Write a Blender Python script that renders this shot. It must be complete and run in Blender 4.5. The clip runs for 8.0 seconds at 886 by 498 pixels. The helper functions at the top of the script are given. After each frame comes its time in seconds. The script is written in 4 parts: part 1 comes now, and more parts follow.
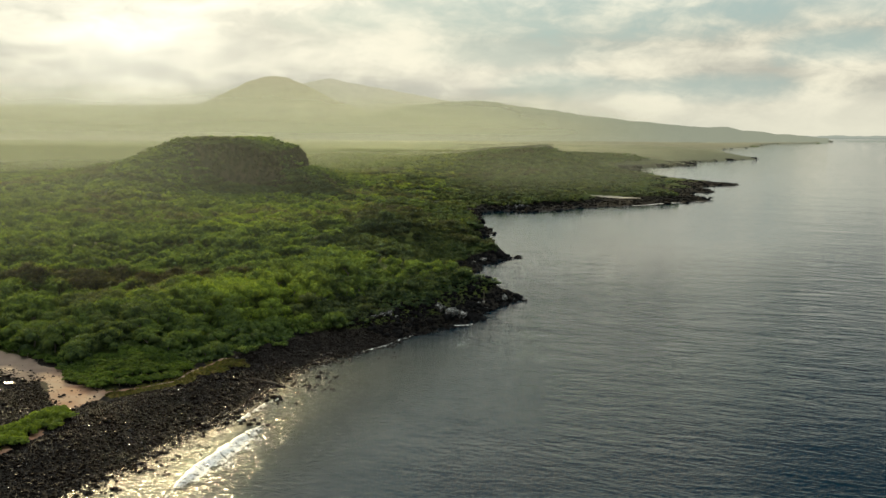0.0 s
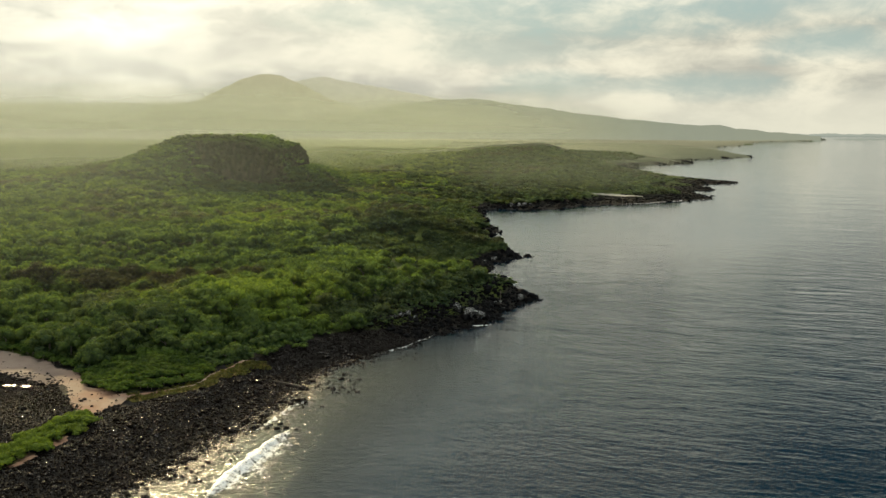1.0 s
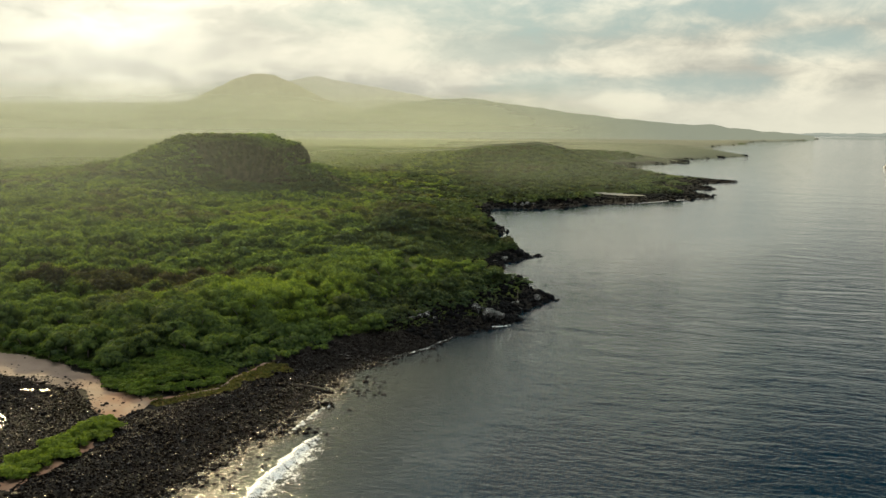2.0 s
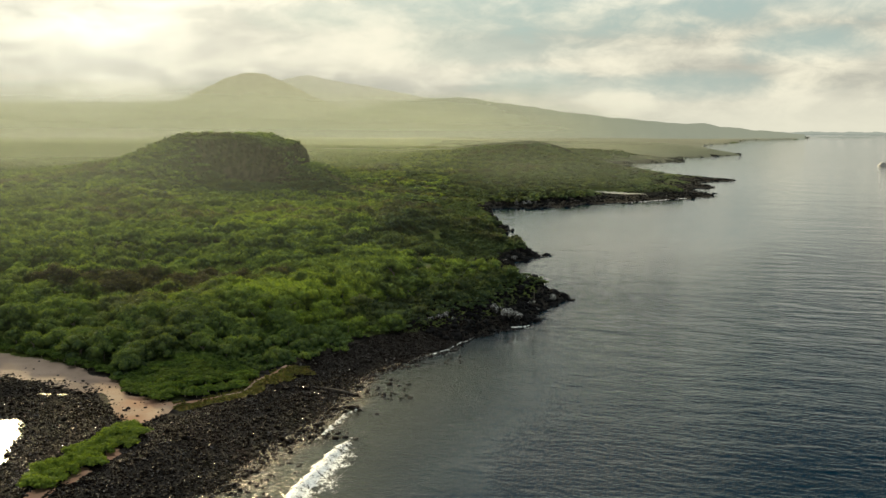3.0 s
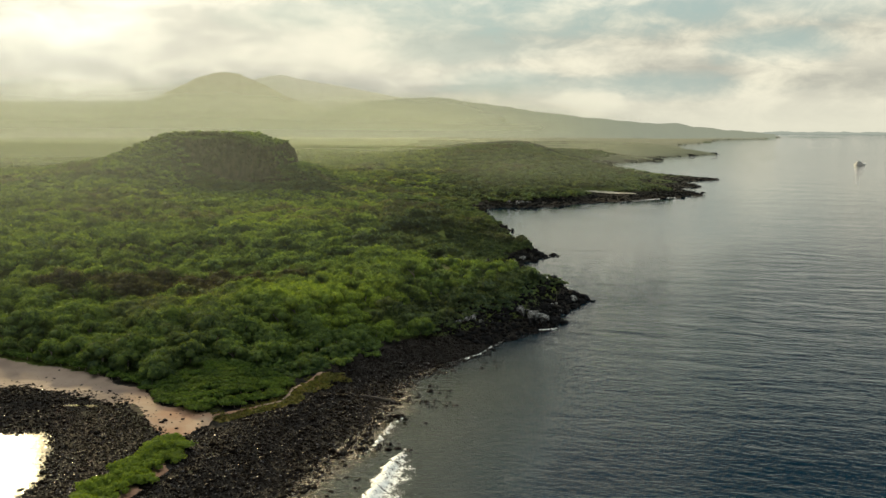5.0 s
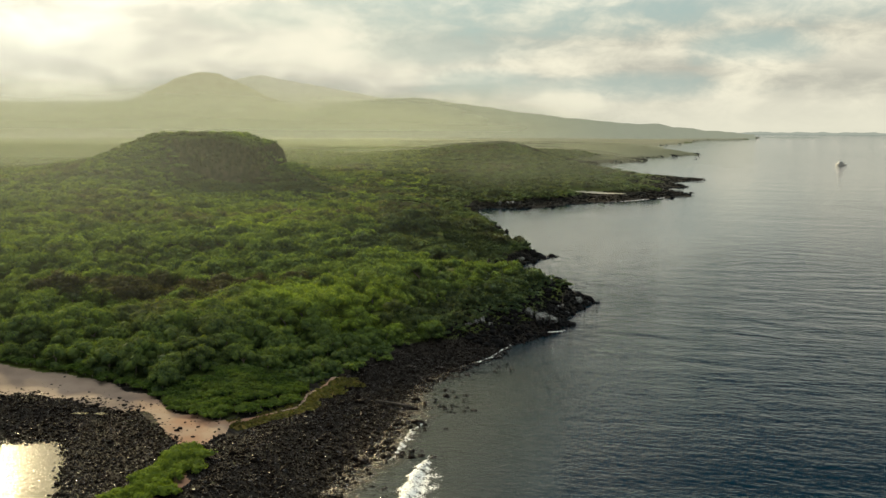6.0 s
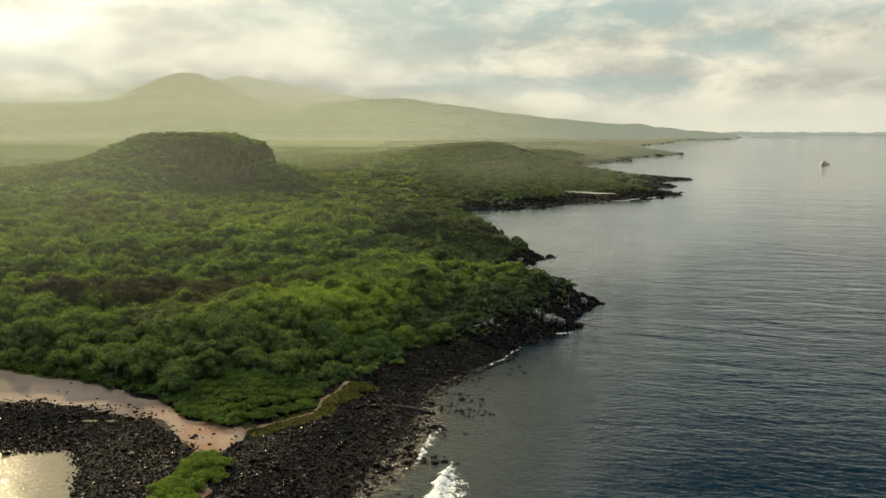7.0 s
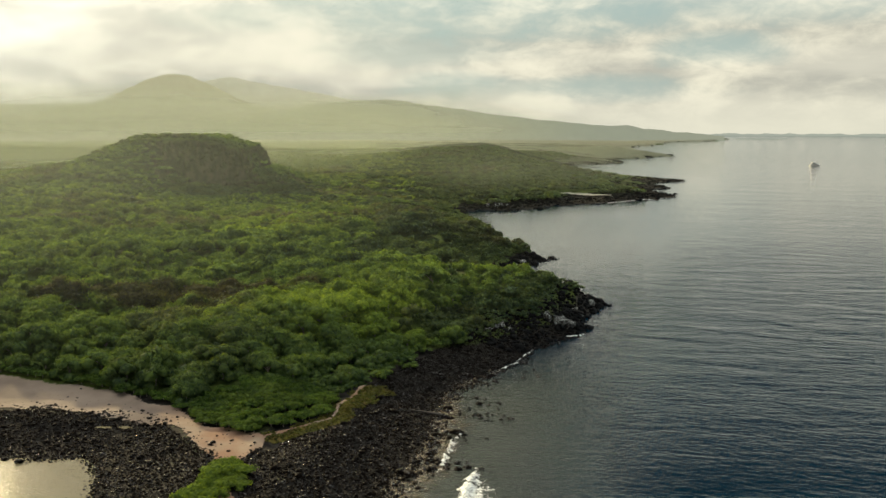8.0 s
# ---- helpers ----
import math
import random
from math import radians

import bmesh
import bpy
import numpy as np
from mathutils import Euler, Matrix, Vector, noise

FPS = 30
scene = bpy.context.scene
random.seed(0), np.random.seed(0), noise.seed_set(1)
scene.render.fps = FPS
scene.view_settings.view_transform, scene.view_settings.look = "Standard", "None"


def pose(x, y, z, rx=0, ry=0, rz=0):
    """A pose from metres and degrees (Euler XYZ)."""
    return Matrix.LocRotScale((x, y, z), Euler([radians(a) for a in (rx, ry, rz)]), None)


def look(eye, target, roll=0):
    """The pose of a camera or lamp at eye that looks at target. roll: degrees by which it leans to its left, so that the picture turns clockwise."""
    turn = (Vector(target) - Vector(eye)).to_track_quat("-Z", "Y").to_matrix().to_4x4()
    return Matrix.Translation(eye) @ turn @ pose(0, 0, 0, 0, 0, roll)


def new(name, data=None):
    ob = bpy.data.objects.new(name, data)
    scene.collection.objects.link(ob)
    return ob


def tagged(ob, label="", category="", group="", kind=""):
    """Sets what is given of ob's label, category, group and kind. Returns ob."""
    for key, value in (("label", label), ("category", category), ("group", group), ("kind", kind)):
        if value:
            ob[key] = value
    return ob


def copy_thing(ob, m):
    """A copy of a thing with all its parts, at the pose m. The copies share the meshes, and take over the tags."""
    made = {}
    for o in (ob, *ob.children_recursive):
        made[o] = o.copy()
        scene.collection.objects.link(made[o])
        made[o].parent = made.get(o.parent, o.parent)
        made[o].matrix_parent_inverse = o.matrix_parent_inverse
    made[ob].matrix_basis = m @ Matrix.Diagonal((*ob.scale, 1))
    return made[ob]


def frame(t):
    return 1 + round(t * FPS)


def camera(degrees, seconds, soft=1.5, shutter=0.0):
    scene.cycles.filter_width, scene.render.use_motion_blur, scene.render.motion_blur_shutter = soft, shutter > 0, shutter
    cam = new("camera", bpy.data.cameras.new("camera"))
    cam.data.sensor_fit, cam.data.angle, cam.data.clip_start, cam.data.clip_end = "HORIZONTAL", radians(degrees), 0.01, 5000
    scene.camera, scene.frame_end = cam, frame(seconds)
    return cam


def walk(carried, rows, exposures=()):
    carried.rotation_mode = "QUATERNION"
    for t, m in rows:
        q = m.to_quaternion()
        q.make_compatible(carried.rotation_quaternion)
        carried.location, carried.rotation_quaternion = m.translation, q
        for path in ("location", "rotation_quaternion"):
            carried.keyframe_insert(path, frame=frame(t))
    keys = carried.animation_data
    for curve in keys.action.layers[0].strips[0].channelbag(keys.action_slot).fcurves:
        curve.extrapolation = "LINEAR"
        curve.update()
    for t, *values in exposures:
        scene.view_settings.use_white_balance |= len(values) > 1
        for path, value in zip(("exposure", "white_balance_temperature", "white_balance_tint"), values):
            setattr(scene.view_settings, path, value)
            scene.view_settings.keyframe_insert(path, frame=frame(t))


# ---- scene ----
cam = camera(53.1, 8.0)
PATH = [
    (0, (-0.163, 0.686, 53.857), (-0.266, 2.665, 53.591), 0.5),
    (0.5, (-3.972, 2.455, 53.666), (-4.064, 4.435, 53.399), 0.5),
    (1, (-7.572, 4.15, 53.547), (-7.657, 6.13, 53.277), 0.5),
    (1.5, (-11.138, 5.832, 53.303), (-11.215, 7.812, 53.033), 0.5),
    (3, (-22.121, 11.317, 52.456), (-22.168, 13.298, 52.184), 0.4),
    (3.5, (-25.722, 13.084, 52.252), (-25.756, 15.066, 51.98), 0.4),
    (4, (-29.216, 14.798, 52.002), (-29.237, 16.779, 51.73), 0.4),
    (4.5, (-32.607, 16.4, 51.78), (-32.612, 18.382, 51.508), 0.4),
    (6, (-42.966, 21.293, 51.476), (-42.905, 23.273, 51.206), 0.4),
    (6.5, (-46.063, 22.97, 51.334), (-45.986, 24.95, 51.063), 0.4),
    (7, (-49.101, 24.353, 51.253), (-49.0, 26.332, 50.984), 0.3),
    (7.5, (-51.735, 25.744, 51.206), (-51.614, 27.722, 50.938), 0.2),
    (8, (-54.363, 26.873, 51.019), (-54.235, 28.851, 50.754), 0.3),
]
walk(cam, [(t, look(eye, target, roll)) for t, eye, target, roll in PATH])

# ---- numbers of the place ----
# Metres; y runs up the coast, x out to sea, z = 0 is the water.
SUN_AZ, SUN_EL = -31.0, 17.3


def direction(az, el):
    a, e = radians(az), radians(el)
    return Vector((math.sin(a) * math.cos(e), math.cos(a) * math.cos(e), math.sin(e)))


# ---- node helper ----
class Nodes:
    """Short writing of node trees."""

    def __init__(self, tree):
        self.tree = tree
        tree.nodes.clear()

    def add(self, kind, settings=None, **inputs):
        node = self.tree.nodes.new(kind)
        for key, value in (settings or {}).items():
            setattr(node, key, value)
        for key, value in inputs.items():
            self.put(node.inputs[key.replace("_", " ")], value)
        return node

    def put(self, socket, value):
        if isinstance(value, bpy.types.NodeSocket):
            self.tree.links.new(value, socket)
        else:
            socket.default_value = value

    def math(self, op, a, b=0.0, clamp=False):
        node = self.tree.nodes.new("ShaderNodeMath")
        node.operation, node.use_clamp = op, clamp
        self.put(node.inputs[0], a)
        self.put(node.inputs[1], b)
        return node.outputs[0]

    def vmath(self, op, a, b=(0, 0, 0)):
        node = self.tree.nodes.new("ShaderNodeVectorMath")
        node.operation = op
        self.put(node.inputs[0], a)
        self.put(node.inputs[1], b)
        return node.outputs["Value"] if op in ("DOT_PRODUCT", "LENGTH", "DISTANCE") else node.outputs["Vector"]

    def mix(self, fac, a, b, blend="MIX"):
        node = self.tree.nodes.new("ShaderNodeMix")
        node.data_type, node.blend_type = "RGBA", blend
        self.put(node.inputs["Factor"], fac)
        self.put(node.inputs[6], a)
        self.put(node.inputs[7], b)
        return node.outputs[2]

    def ramp(self, fac, lo, hi, to_lo=0.0, to_hi=1.0):
        node = self.tree.nodes.new("ShaderNodeMapRange")
        node.interpolation_type = "SMOOTHSTEP"
        for i, value in enumerate((fac, lo, hi, to_lo, to_hi)):
            self.put(node.inputs[i], value)
        return node.outputs[0]

    def noise(self, vector, scale, detail=4.0, rough=0.55, distortion=0.0):
        return self.add("ShaderNodeTexNoise", Vector=vector, Scale=scale, Detail=detail, Roughness=rough, Distortion=distortion).outputs["Fac"]

    def scaled(self, vector, s):
        return self.vmath("MULTIPLY", vector, s)


def col(r, g, b):
    return (r, g, b, 1.0)


# ---- world: a low sun behind broken cloud ----
def build_world():
    world = bpy.data.worlds.new("world")
    scene.world = world
    world.use_nodes = True
    n = Nodes(world.node_tree)
    d = n.add("ShaderNodeTexCoord").outputs["Generated"]
    sep = n.add("ShaderNodeSeparateXYZ", Vector=d)
    z = sep.outputs["Z"]
    sky = n.add("ShaderNodeTexSky", {"sky_type": "NISHITA", "sun_disc": False, "sun_elevation": radians(SUN_EL),
                                     "sun_rotation": radians(SUN_AZ), "air_density": 1.4, "dust_density": 2.5})
    blue = n.mix(1.0, sky.outputs["Color"], col(0.10, 0.13, 0.13), "MULTIPLY")
    # soft cloud deck, flattened towards the horizon
    warp = n.noise(n.scaled(d, (3, 3, 9)), 2.0, 3)
    q = n.vmath("ADD", n.scaled(d, (7.0, 7.0, 18.0)), n.scaled(n.add("ShaderNodeCombineXYZ", X=warp, Y=warp, Z=warp).outputs[0], (0.9, 0.9, 0.9)))
    lumps = n.noise(q, 1.0, 7, 0.56)
    streaks = n.noise(n.scaled(d, (2.2, 2.2, 17.0)), 1.5, 5, 0.5)
    ragged = n.noise(n.scaled(d, (22.0, 22.0, 42.0)), 1.0, 6, 0.62, 0.6)
    # openings and thick bands of the deck: azimuth, tangent of height, half width and half height, strength
    gaps = None
    for az, tan, w, h, s in ((4.5, 0.050, 3.2, 0.014, 0.9), (12.5, 0.045, 6.0, 0.012, 0.85), (20.5, 0.088, 3.2, 0.016, 0.9),
                             (7.0, 0.130, 13.0, 0.026, 1.0), (24.0, 0.135, 8.0, 0.02, 0.8), (-5.0, 0.120, 6.0, 0.018, 0.6), (0.0, 0.090, 8.0, 0.018, 0.5), (1.0, 0.118, 9.0, 0.02, 0.75)):
        c = direction(az, math.degrees(math.atan(tan)))
        side = Vector((c.y, -c.x, 0)).normalized()
        u = n.math("DIVIDE", n.vmath("DOT_PRODUCT", d, tuple(side)), math.sin(radians(w)))
        v = n.math("DIVIDE", n.math("SUBTRACT", z, c.z), h)
        r2 = n.math("ADD", n.math("MULTIPLY", u, u), n.math("MULTIPLY", v, v))
        r2 = n.math("ADD", r2, n.math("ADD", n.math("MULTIPLY", n.math("SUBTRACT", lumps, 0.5), 7.0), n.math("MULTIPLY", n.math("SUBTRACT", ragged, 0.5), 2.5)))
        g = n.math("MULTIPLY", n.ramp(r2, 2.6, -0.8), s)
        g = n.math("MULTIPLY", g, n.ramp(n.vmath("DOT_PRODUCT", d, tuple(c)), 0.9, 0.95))
        gaps = g if gaps is None else n.math("MAXIMUM", gaps, g)
    away = n.ramp(n.vmath("DOT_PRODUCT", d, tuple(direction(SUN_AZ, 5.0))), 0.88, 0.68, 0.2, 0.98)
    seaward = n.ramp(n.vmath("DOT_PRODUCT", d, tuple(direction(70.0, 5.0))), 0.56, 0.74)
    seaward = n.math("MULTIPLY", seaward, n.ramp(z, 0.13, 0.19))
    high = n.ramp(n.math("ADD", n.math("ADD", z, n.math("MULTIPLY", seaward, 0.36)), n.math("MULTIPLY", n.math("SUBTRACT", streaks, 0.5), 0.14)), 0.26, 0.37)
    open_sky = n.math("MAXIMUM", gaps, n.math("MULTIPLY", high, n.ramp(lumps, 0.60, 0.36)))
    body = n.ramp(n.math("ADD", n.math("MULTIPLY", lumps, 0.72), n.math("MULTIPLY", ragged, 0.28)), 0.38, 0.66)
    cloud = n.mix(body, col(0.49, 0.485, 0.41), col(0.92, 0.875, 0.685))
    cloud = n.mix(n.ramp(streaks, 0.40, 0.66, 0.0, 0.4), cloud, col(0.93, 0.885, 0.71))
    # the deck is lit from above and brightens with height
    cloud = n.mix(n.ramp(z, 0.11, 0.19, 0.0, 0.85), cloud, col(1.34, 1.29, 1.04))
    teal = n.mix(0.10, col(0.40, 0.50, 0.48), blue)
    sky_col = n.mix(open_sky, cloud, teal)
    sky_col = n.mix(n.math("MULTIPLY", high, away), sky_col, n.mix(n.ramp(away, 0.2, 0.98), col(0.16, 0.24, 0.24), col(0.012, 0.060, 0.105)))
    # the cloud deck is brightest overhead
    sky_col = n.mix(n.ramp(z, 0.70, 0.94), sky_col, col(2.75, 2.70, 2.42))
    # light haze along the horizon
    sky_col = n.mix(n.ramp(z, 0.055, 0.0, 0.0, 0.75), sky_col, col(0.75, 0.73, 0.585))
    # the sun's glow through the cloud
    glow_dir = direction(-25.5, 12.0)
    dot = n.math("MAXIMUM", n.vmath("DOT_PRODUCT", d, tuple(glow_dir)), 0.0)
    wide = n.math("POWER", dot, 14.0)
    mid = n.math("POWER", dot, 45.0)
    tight = n.math("POWER", n.math("MAXIMUM", n.vmath("DOT_PRODUCT", d, tuple(direction(-22.2, 5.2))), 0.0), 420.0)
    rough_glow = n.ramp(lumps, 0.3, 0.72, 0.65, 1.25)
    total = n.math("ADD", n.math("MULTIPLY", wide, 0.07), n.math("ADD", n.math("MULTIPLY", n.math("MULTIPLY", mid, rough_glow), 0.25), n.math("MULTIPLY", n.math("MULTIPLY", tight, rough_glow), 0.30)))
    glow = n.add("ShaderNodeVectorMath", {"operation": "SCALE"}, Vector=(1.0, 0.95, 0.76), Scale=total)
    out = n.vmath("ADD", sky_col, glow.outputs["Vector"])
    # below the horizon
    out = n.mix(n.ramp(z, -0.02, -0.12), out, col(0.10, 0.12, 0.12))
    bg = n.add("ShaderNodeBackground", Color=out, Strength=0.51)
    n.tree.links.new(bg.outputs[0], n.add("ShaderNodeOutputWorld").inputs["Surface"])


build_world()
sun = new("sun", bpy.data.lights.new("sun", "SUN"))
sun.data.energy, sun.data.angle, sun.data.color = 3.7, radians(5.0), (1.0, 0.80, 0.44)
sun.matrix_world = look((0, 0, 300), Vector((0, 0, 300)) - direction(SUN_AZ, SUN_EL))
scene.view_settings.exposure = 1.0


# ---- materials ----
def material(name):
    m = bpy.data.materials.new(name)
    m.use_nodes = True
    return m, Nodes(m.node_tree)


def finish(n, shader):
    n.tree.links.new(shader, n.add("ShaderNodeOutputMaterial").inputs["Surface"])


def place_of(n):
    return n.add("ShaderNodeNewGeometry").outputs["Position"]


def foliage_material(name, dark, light, dry, bright):
    m, n = material(name)
    p = place_of(n)
    big = n.noise(p, 0.016, 3)
    tree = n.noise(p, 0.11, 2)
    leaf = n.noise(p, 1.6, 3)
    c = n.mix(n.ramp(tree, 0.36, 0.64), dark, light)
    lime = n.noise(n.vmath("ADD", p, (310.0, 170.0, 0.0)), 0.019, 3)
    c = n.mix(n.math("MULTIPLY", n.ramp(lime, 0.50, 0.66), n.ramp(tree, 0.40, 0.60, 0.1, 0.75)), c, bright)
    c = n.mix(n.math("MULTIPLY", n.ramp(big, 0.50, 0.66, 0.0, 0.8), n.ramp(tree, 0.68, 0.42)), c, dry)
    # darker leaf colour towards the beach
    belt = n.math("ADD", n.add("ShaderNodeSeparateXYZ", Vector=p).outputs["Y"], n.math("MULTIPLY", n.math("SUBTRACT", big, 0.5), 90.0))
    c = n.mix(n.math("MULTIPLY", n.ramp(belt, 285.0, 205.0, 0.0, 0.7), n.ramp(n.add("ShaderNodeSeparateXYZ", Vector=p).outputs["X"], -34.0, -64.0)), c, dark)
    # cloud shade painted as a grey-brown patch, a sunlit patch as lime green
    for at, wide, tint, most in (((105.0, -255.0, 0.0), (1 / 34.0, 1 / 13.0, 0.0), col(0.055, 0.046, 0.031), 0.8), ((62.0, -233.0, 0.0), (1 / 24.0, 1 / 18.0, 0.0), bright, 0.7)):
        r = n.vmath("LENGTH", n.vmath("MULTIPLY", n.vmath("ADD", p, at), wide))
        r = n.math("ADD", r, n.math("MULTIPLY", n.math("SUBTRACT", tree, 0.5), 2.2))
        c = n.mix(n.ramp(r, 1.15, 0.55, 0.0, most), c, tint)
    island = n.add("ShaderNodeNewGeometry").outputs["Random Per Island"]
    c = n.mix(1.0, c, n.add("ShaderNodeCombineColor", Red=n.ramp(n.math("ADD", leaf, n.math("MULTIPLY", island, 0.3)), 0.35, 0.95, 0.62, 1.4),
                            Green=n.ramp(n.math("ADD", leaf, n.math("MULTIPLY", island, 0.3)), 0.35, 0.95, 0.66, 1.32), Blue=1.15).outputs[0], "MULTIPLY")
    b = n.add("ShaderNodeBsdfPrincipled", Base_Color=c, Roughness=0.85, Specular_IOR_Level=0.04)
    t = n.add("ShaderNodeBsdfTranslucent", Color=n.mix(1.0, c, col(1.35, 1.35, 0.55), "MULTIPLY"))
    s = n.add("ShaderNodeMixShader", Fac=0.42)
    n.tree.links.new(b.outputs[0], s.inputs[1])
    n.tree.links.new(t.outputs[0], s.inputs[2])
    finish(n, s.outputs[0])
    return m


LEAVES = foliage_material("leaves", col(0.060, 0.098, 0.033), col(0.126, 0.190, 0.040), col(0.100, 0.096, 0.055), col(0.175, 0.252, 0.034))
# leaf colour made paler to stand in for haze over the far plain
HAZED_LEAVES = foliage_material("hazed_leaves", col(0.085, 0.122, 0.042), col(0.130, 0.180, 0.050), col(0.125, 0.130, 0.075), col(0.165, 0.205, 0.050))
DRY = foliage_material("dry_grass_blades", col(0.075, 0.085, 0.022), col(0.145, 0.125, 0.040), col(0.12, 0.09, 0.04), col(0.13, 0.14, 0.03))
# darkened copy of the leaves: cloud shade over the capes put into the colour
SHADED_LEAVES = foliage_material("shaded_leaves", col(0.042, 0.066, 0.032), col(0.070, 0.104, 0.044), col(0.066, 0.066, 0.042), col(0.078, 0.104, 0.036))
SHRUB = foliage_material("shrub_leaves", col(0.050, 0.086, 0.020), col(0.090, 0.150, 0.026), col(0.085, 0.12, 0.03), col(0.12, 0.19, 0.02))


SPIT_LEAVES = foliage_material("spit_leaves", col(0.085, 0.135, 0.022), col(0.150, 0.225, 0.028), col(0.11, 0.13, 0.03), col(0.16, 0.22, 0.025))


def bark_material():
    m, n = material("bark")
    g = n.noise(n.scaled(place_of(n), (6, 6, 1.2)), 1.0, 5)
    c = n.mix(g, col(0.10, 0.085, 0.065), col(0.30, 0.27, 0.22))
    finish(n, n.add("ShaderNodeBsdfPrincipled", Base_Color=c, Roughness=0.9).outputs[0])
    return m


BARK = bark_material()


def lava_material(name, wet, spec, low, high):
    m, n = material(name)
    p = place_of(n)
    g = n.noise(p, 0.9, 6)
    fine = n.noise(p, 7.0, 5)
    c = n.mix(n.ramp(g, 0.35, 0.7), col(*low), col(*high))
    c = n.mix(n.ramp(fine, 0.62, 0.8, 0.0, 0.2), c, col(0.05, 0.042, 0.033))
    bump = n.add("ShaderNodeBump", Strength=0.6, Distance=0.15, Height=fine)
    film = n.math("MULTIPLY", n.ramp(g, 0.40, 0.52), n.ramp(n.noise(p, 3.2, 3), 0.53, 0.59))
    b = n.add("ShaderNodeBsdfPrincipled", Base_Color=c, Roughness=n.ramp(film, 0.0, 1.0, *wet), Specular_IOR_Level=n.ramp(film, 0.0, 1.0, 0.03, spec), Normal=bump.outputs[0])
    finish(n, b.outputs[0])
    return m


LAVA = lava_material("lava_rock", (0.95, 0.75), 0.05, (0.0045, 0.0048, 0.0052), (0.011, 0.0118, 0.0128))
WET = lava_material("wet_boulder", (0.95, 0.15), 0.75, (0.0034, 0.0026, 0.0021), (0.0095, 0.0073, 0.0057))


def guano_material():
    m, n = material("guano_stained_rock")
    p = place_of(n)
    run = n.noise(n.scaled(p, (5.5, 5.5, 1.3)), 1.0, 5, 0.6)
    c = n.mix(n.ramp(run, 0.55, 0.60), col(0.010, 0.0095, 0.009), col(0.46, 0.49, 0.49))
    finish(n, n.add("ShaderNodeBsdfPrincipled", Base_Color=c, Roughness=0.8).outputs[0])
    return m


GUANO = guano_material()


def sand_material():
    m, n = material("sand")
    p = place_of(n)
    g = n.noise(p, 0.12, 5)
    fine = n.noise(p, 3.0, 4)
    c = n.mix(n.ramp(g, 0.35, 0.65), col(0.205, 0.122, 0.082), col(0.235, 0.182, 0.138))
    # greyer coral sand along the lagoon, red cinder sand at the tip
    x = n.add("ShaderNodeSeparateXYZ", Vector=p).outputs["X"]
    lag = n.ramp(n.math("ADD", x, n.math("MULTIPLY", n.math("SUBTRACT", g, 0.5), 30.0)), -84.0, -100.0)
    c = n.mix(lag, c, n.mix(n.ramp(g, 0.35, 0.65), col(0.150, 0.118, 0.098), col(0.205, 0.165, 0.138)))
    c = n.mix(n.ramp(fine, 0.62, 0.72, 0.0, 0.55), c, col(0.10, 0.072, 0.055))
    bump = n.add("ShaderNodeBump", Strength=0.4, Distance=0.1, Height=fine)
    finish(n, n.add("ShaderNodeBsdfPrincipled", Base_Color=c, Roughness=0.9, Specular_IOR_Level=0.08, Normal=bump.outputs[0]).outputs[0])
    return m


SAND = sand_material()


def ground_material():
    """Soil and scrub under the forest, black rock where the land is steep or near the water."""
    m, n = material("island_ground")
    p = place_of(n)
    sep = n.add("ShaderNodeSeparateXYZ", Vector=p)
    g = n.noise(p, 0.05, 6)
    f = n.noise(p, 0.6, 5)
    scrub = n.mix(n.ramp(g, 0.35, 0.65), col(0.028, 0.045, 0.010), col(0.060, 0.080, 0.016))
    scrub = n.mix(n.ramp(f, 0.62, 0.8), scrub, col(0.07, 0.068, 0.035))
    rock = n.mix(n.ramp(f, 0.3, 0.7), col(0.007, 0.0065, 0.006), col(0.022, 0.02, 0.017))
    up = n.add("ShaderNodeSeparateXYZ", Vector=n.add("ShaderNodeNewGeometry").outputs["Normal"]).outputs["Z"]
    steep = n.ramp(up, 0.86, 0.72)
    low = n.ramp(n.math("ADD", sep.outputs["Z"], n.math("MULTIPLY", n.math("SUBTRACT", f, 0.5), 1.5)), 3.3, 2.7)
    dry = n.mix(n.ramp(n.noise(n.scaled(p, (0.35, 0.35, 0.05)), 1.0, 5), 0.38, 0.62), col(0.016, 0.014, 0.011), col(0.052, 0.043, 0.032))
    rock = n.mix(n.ramp(sep.outputs["Z"], 9.0, 14.0), rock, dry)
    c = n.mix(n.math("MAXIMUM", steep, low), scrub, rock)
    bump = n.add("ShaderNodeBump", Strength=0.8, Distance=0.8, Height=f)
    finish(n, n.add("ShaderNodeBsdfPrincipled", Base_Color=c, Roughness=0.95, Specular_IOR_Level=0.1, Normal=bump.outputs[0]).outputs[0])
    return m


GROUND = ground_material()

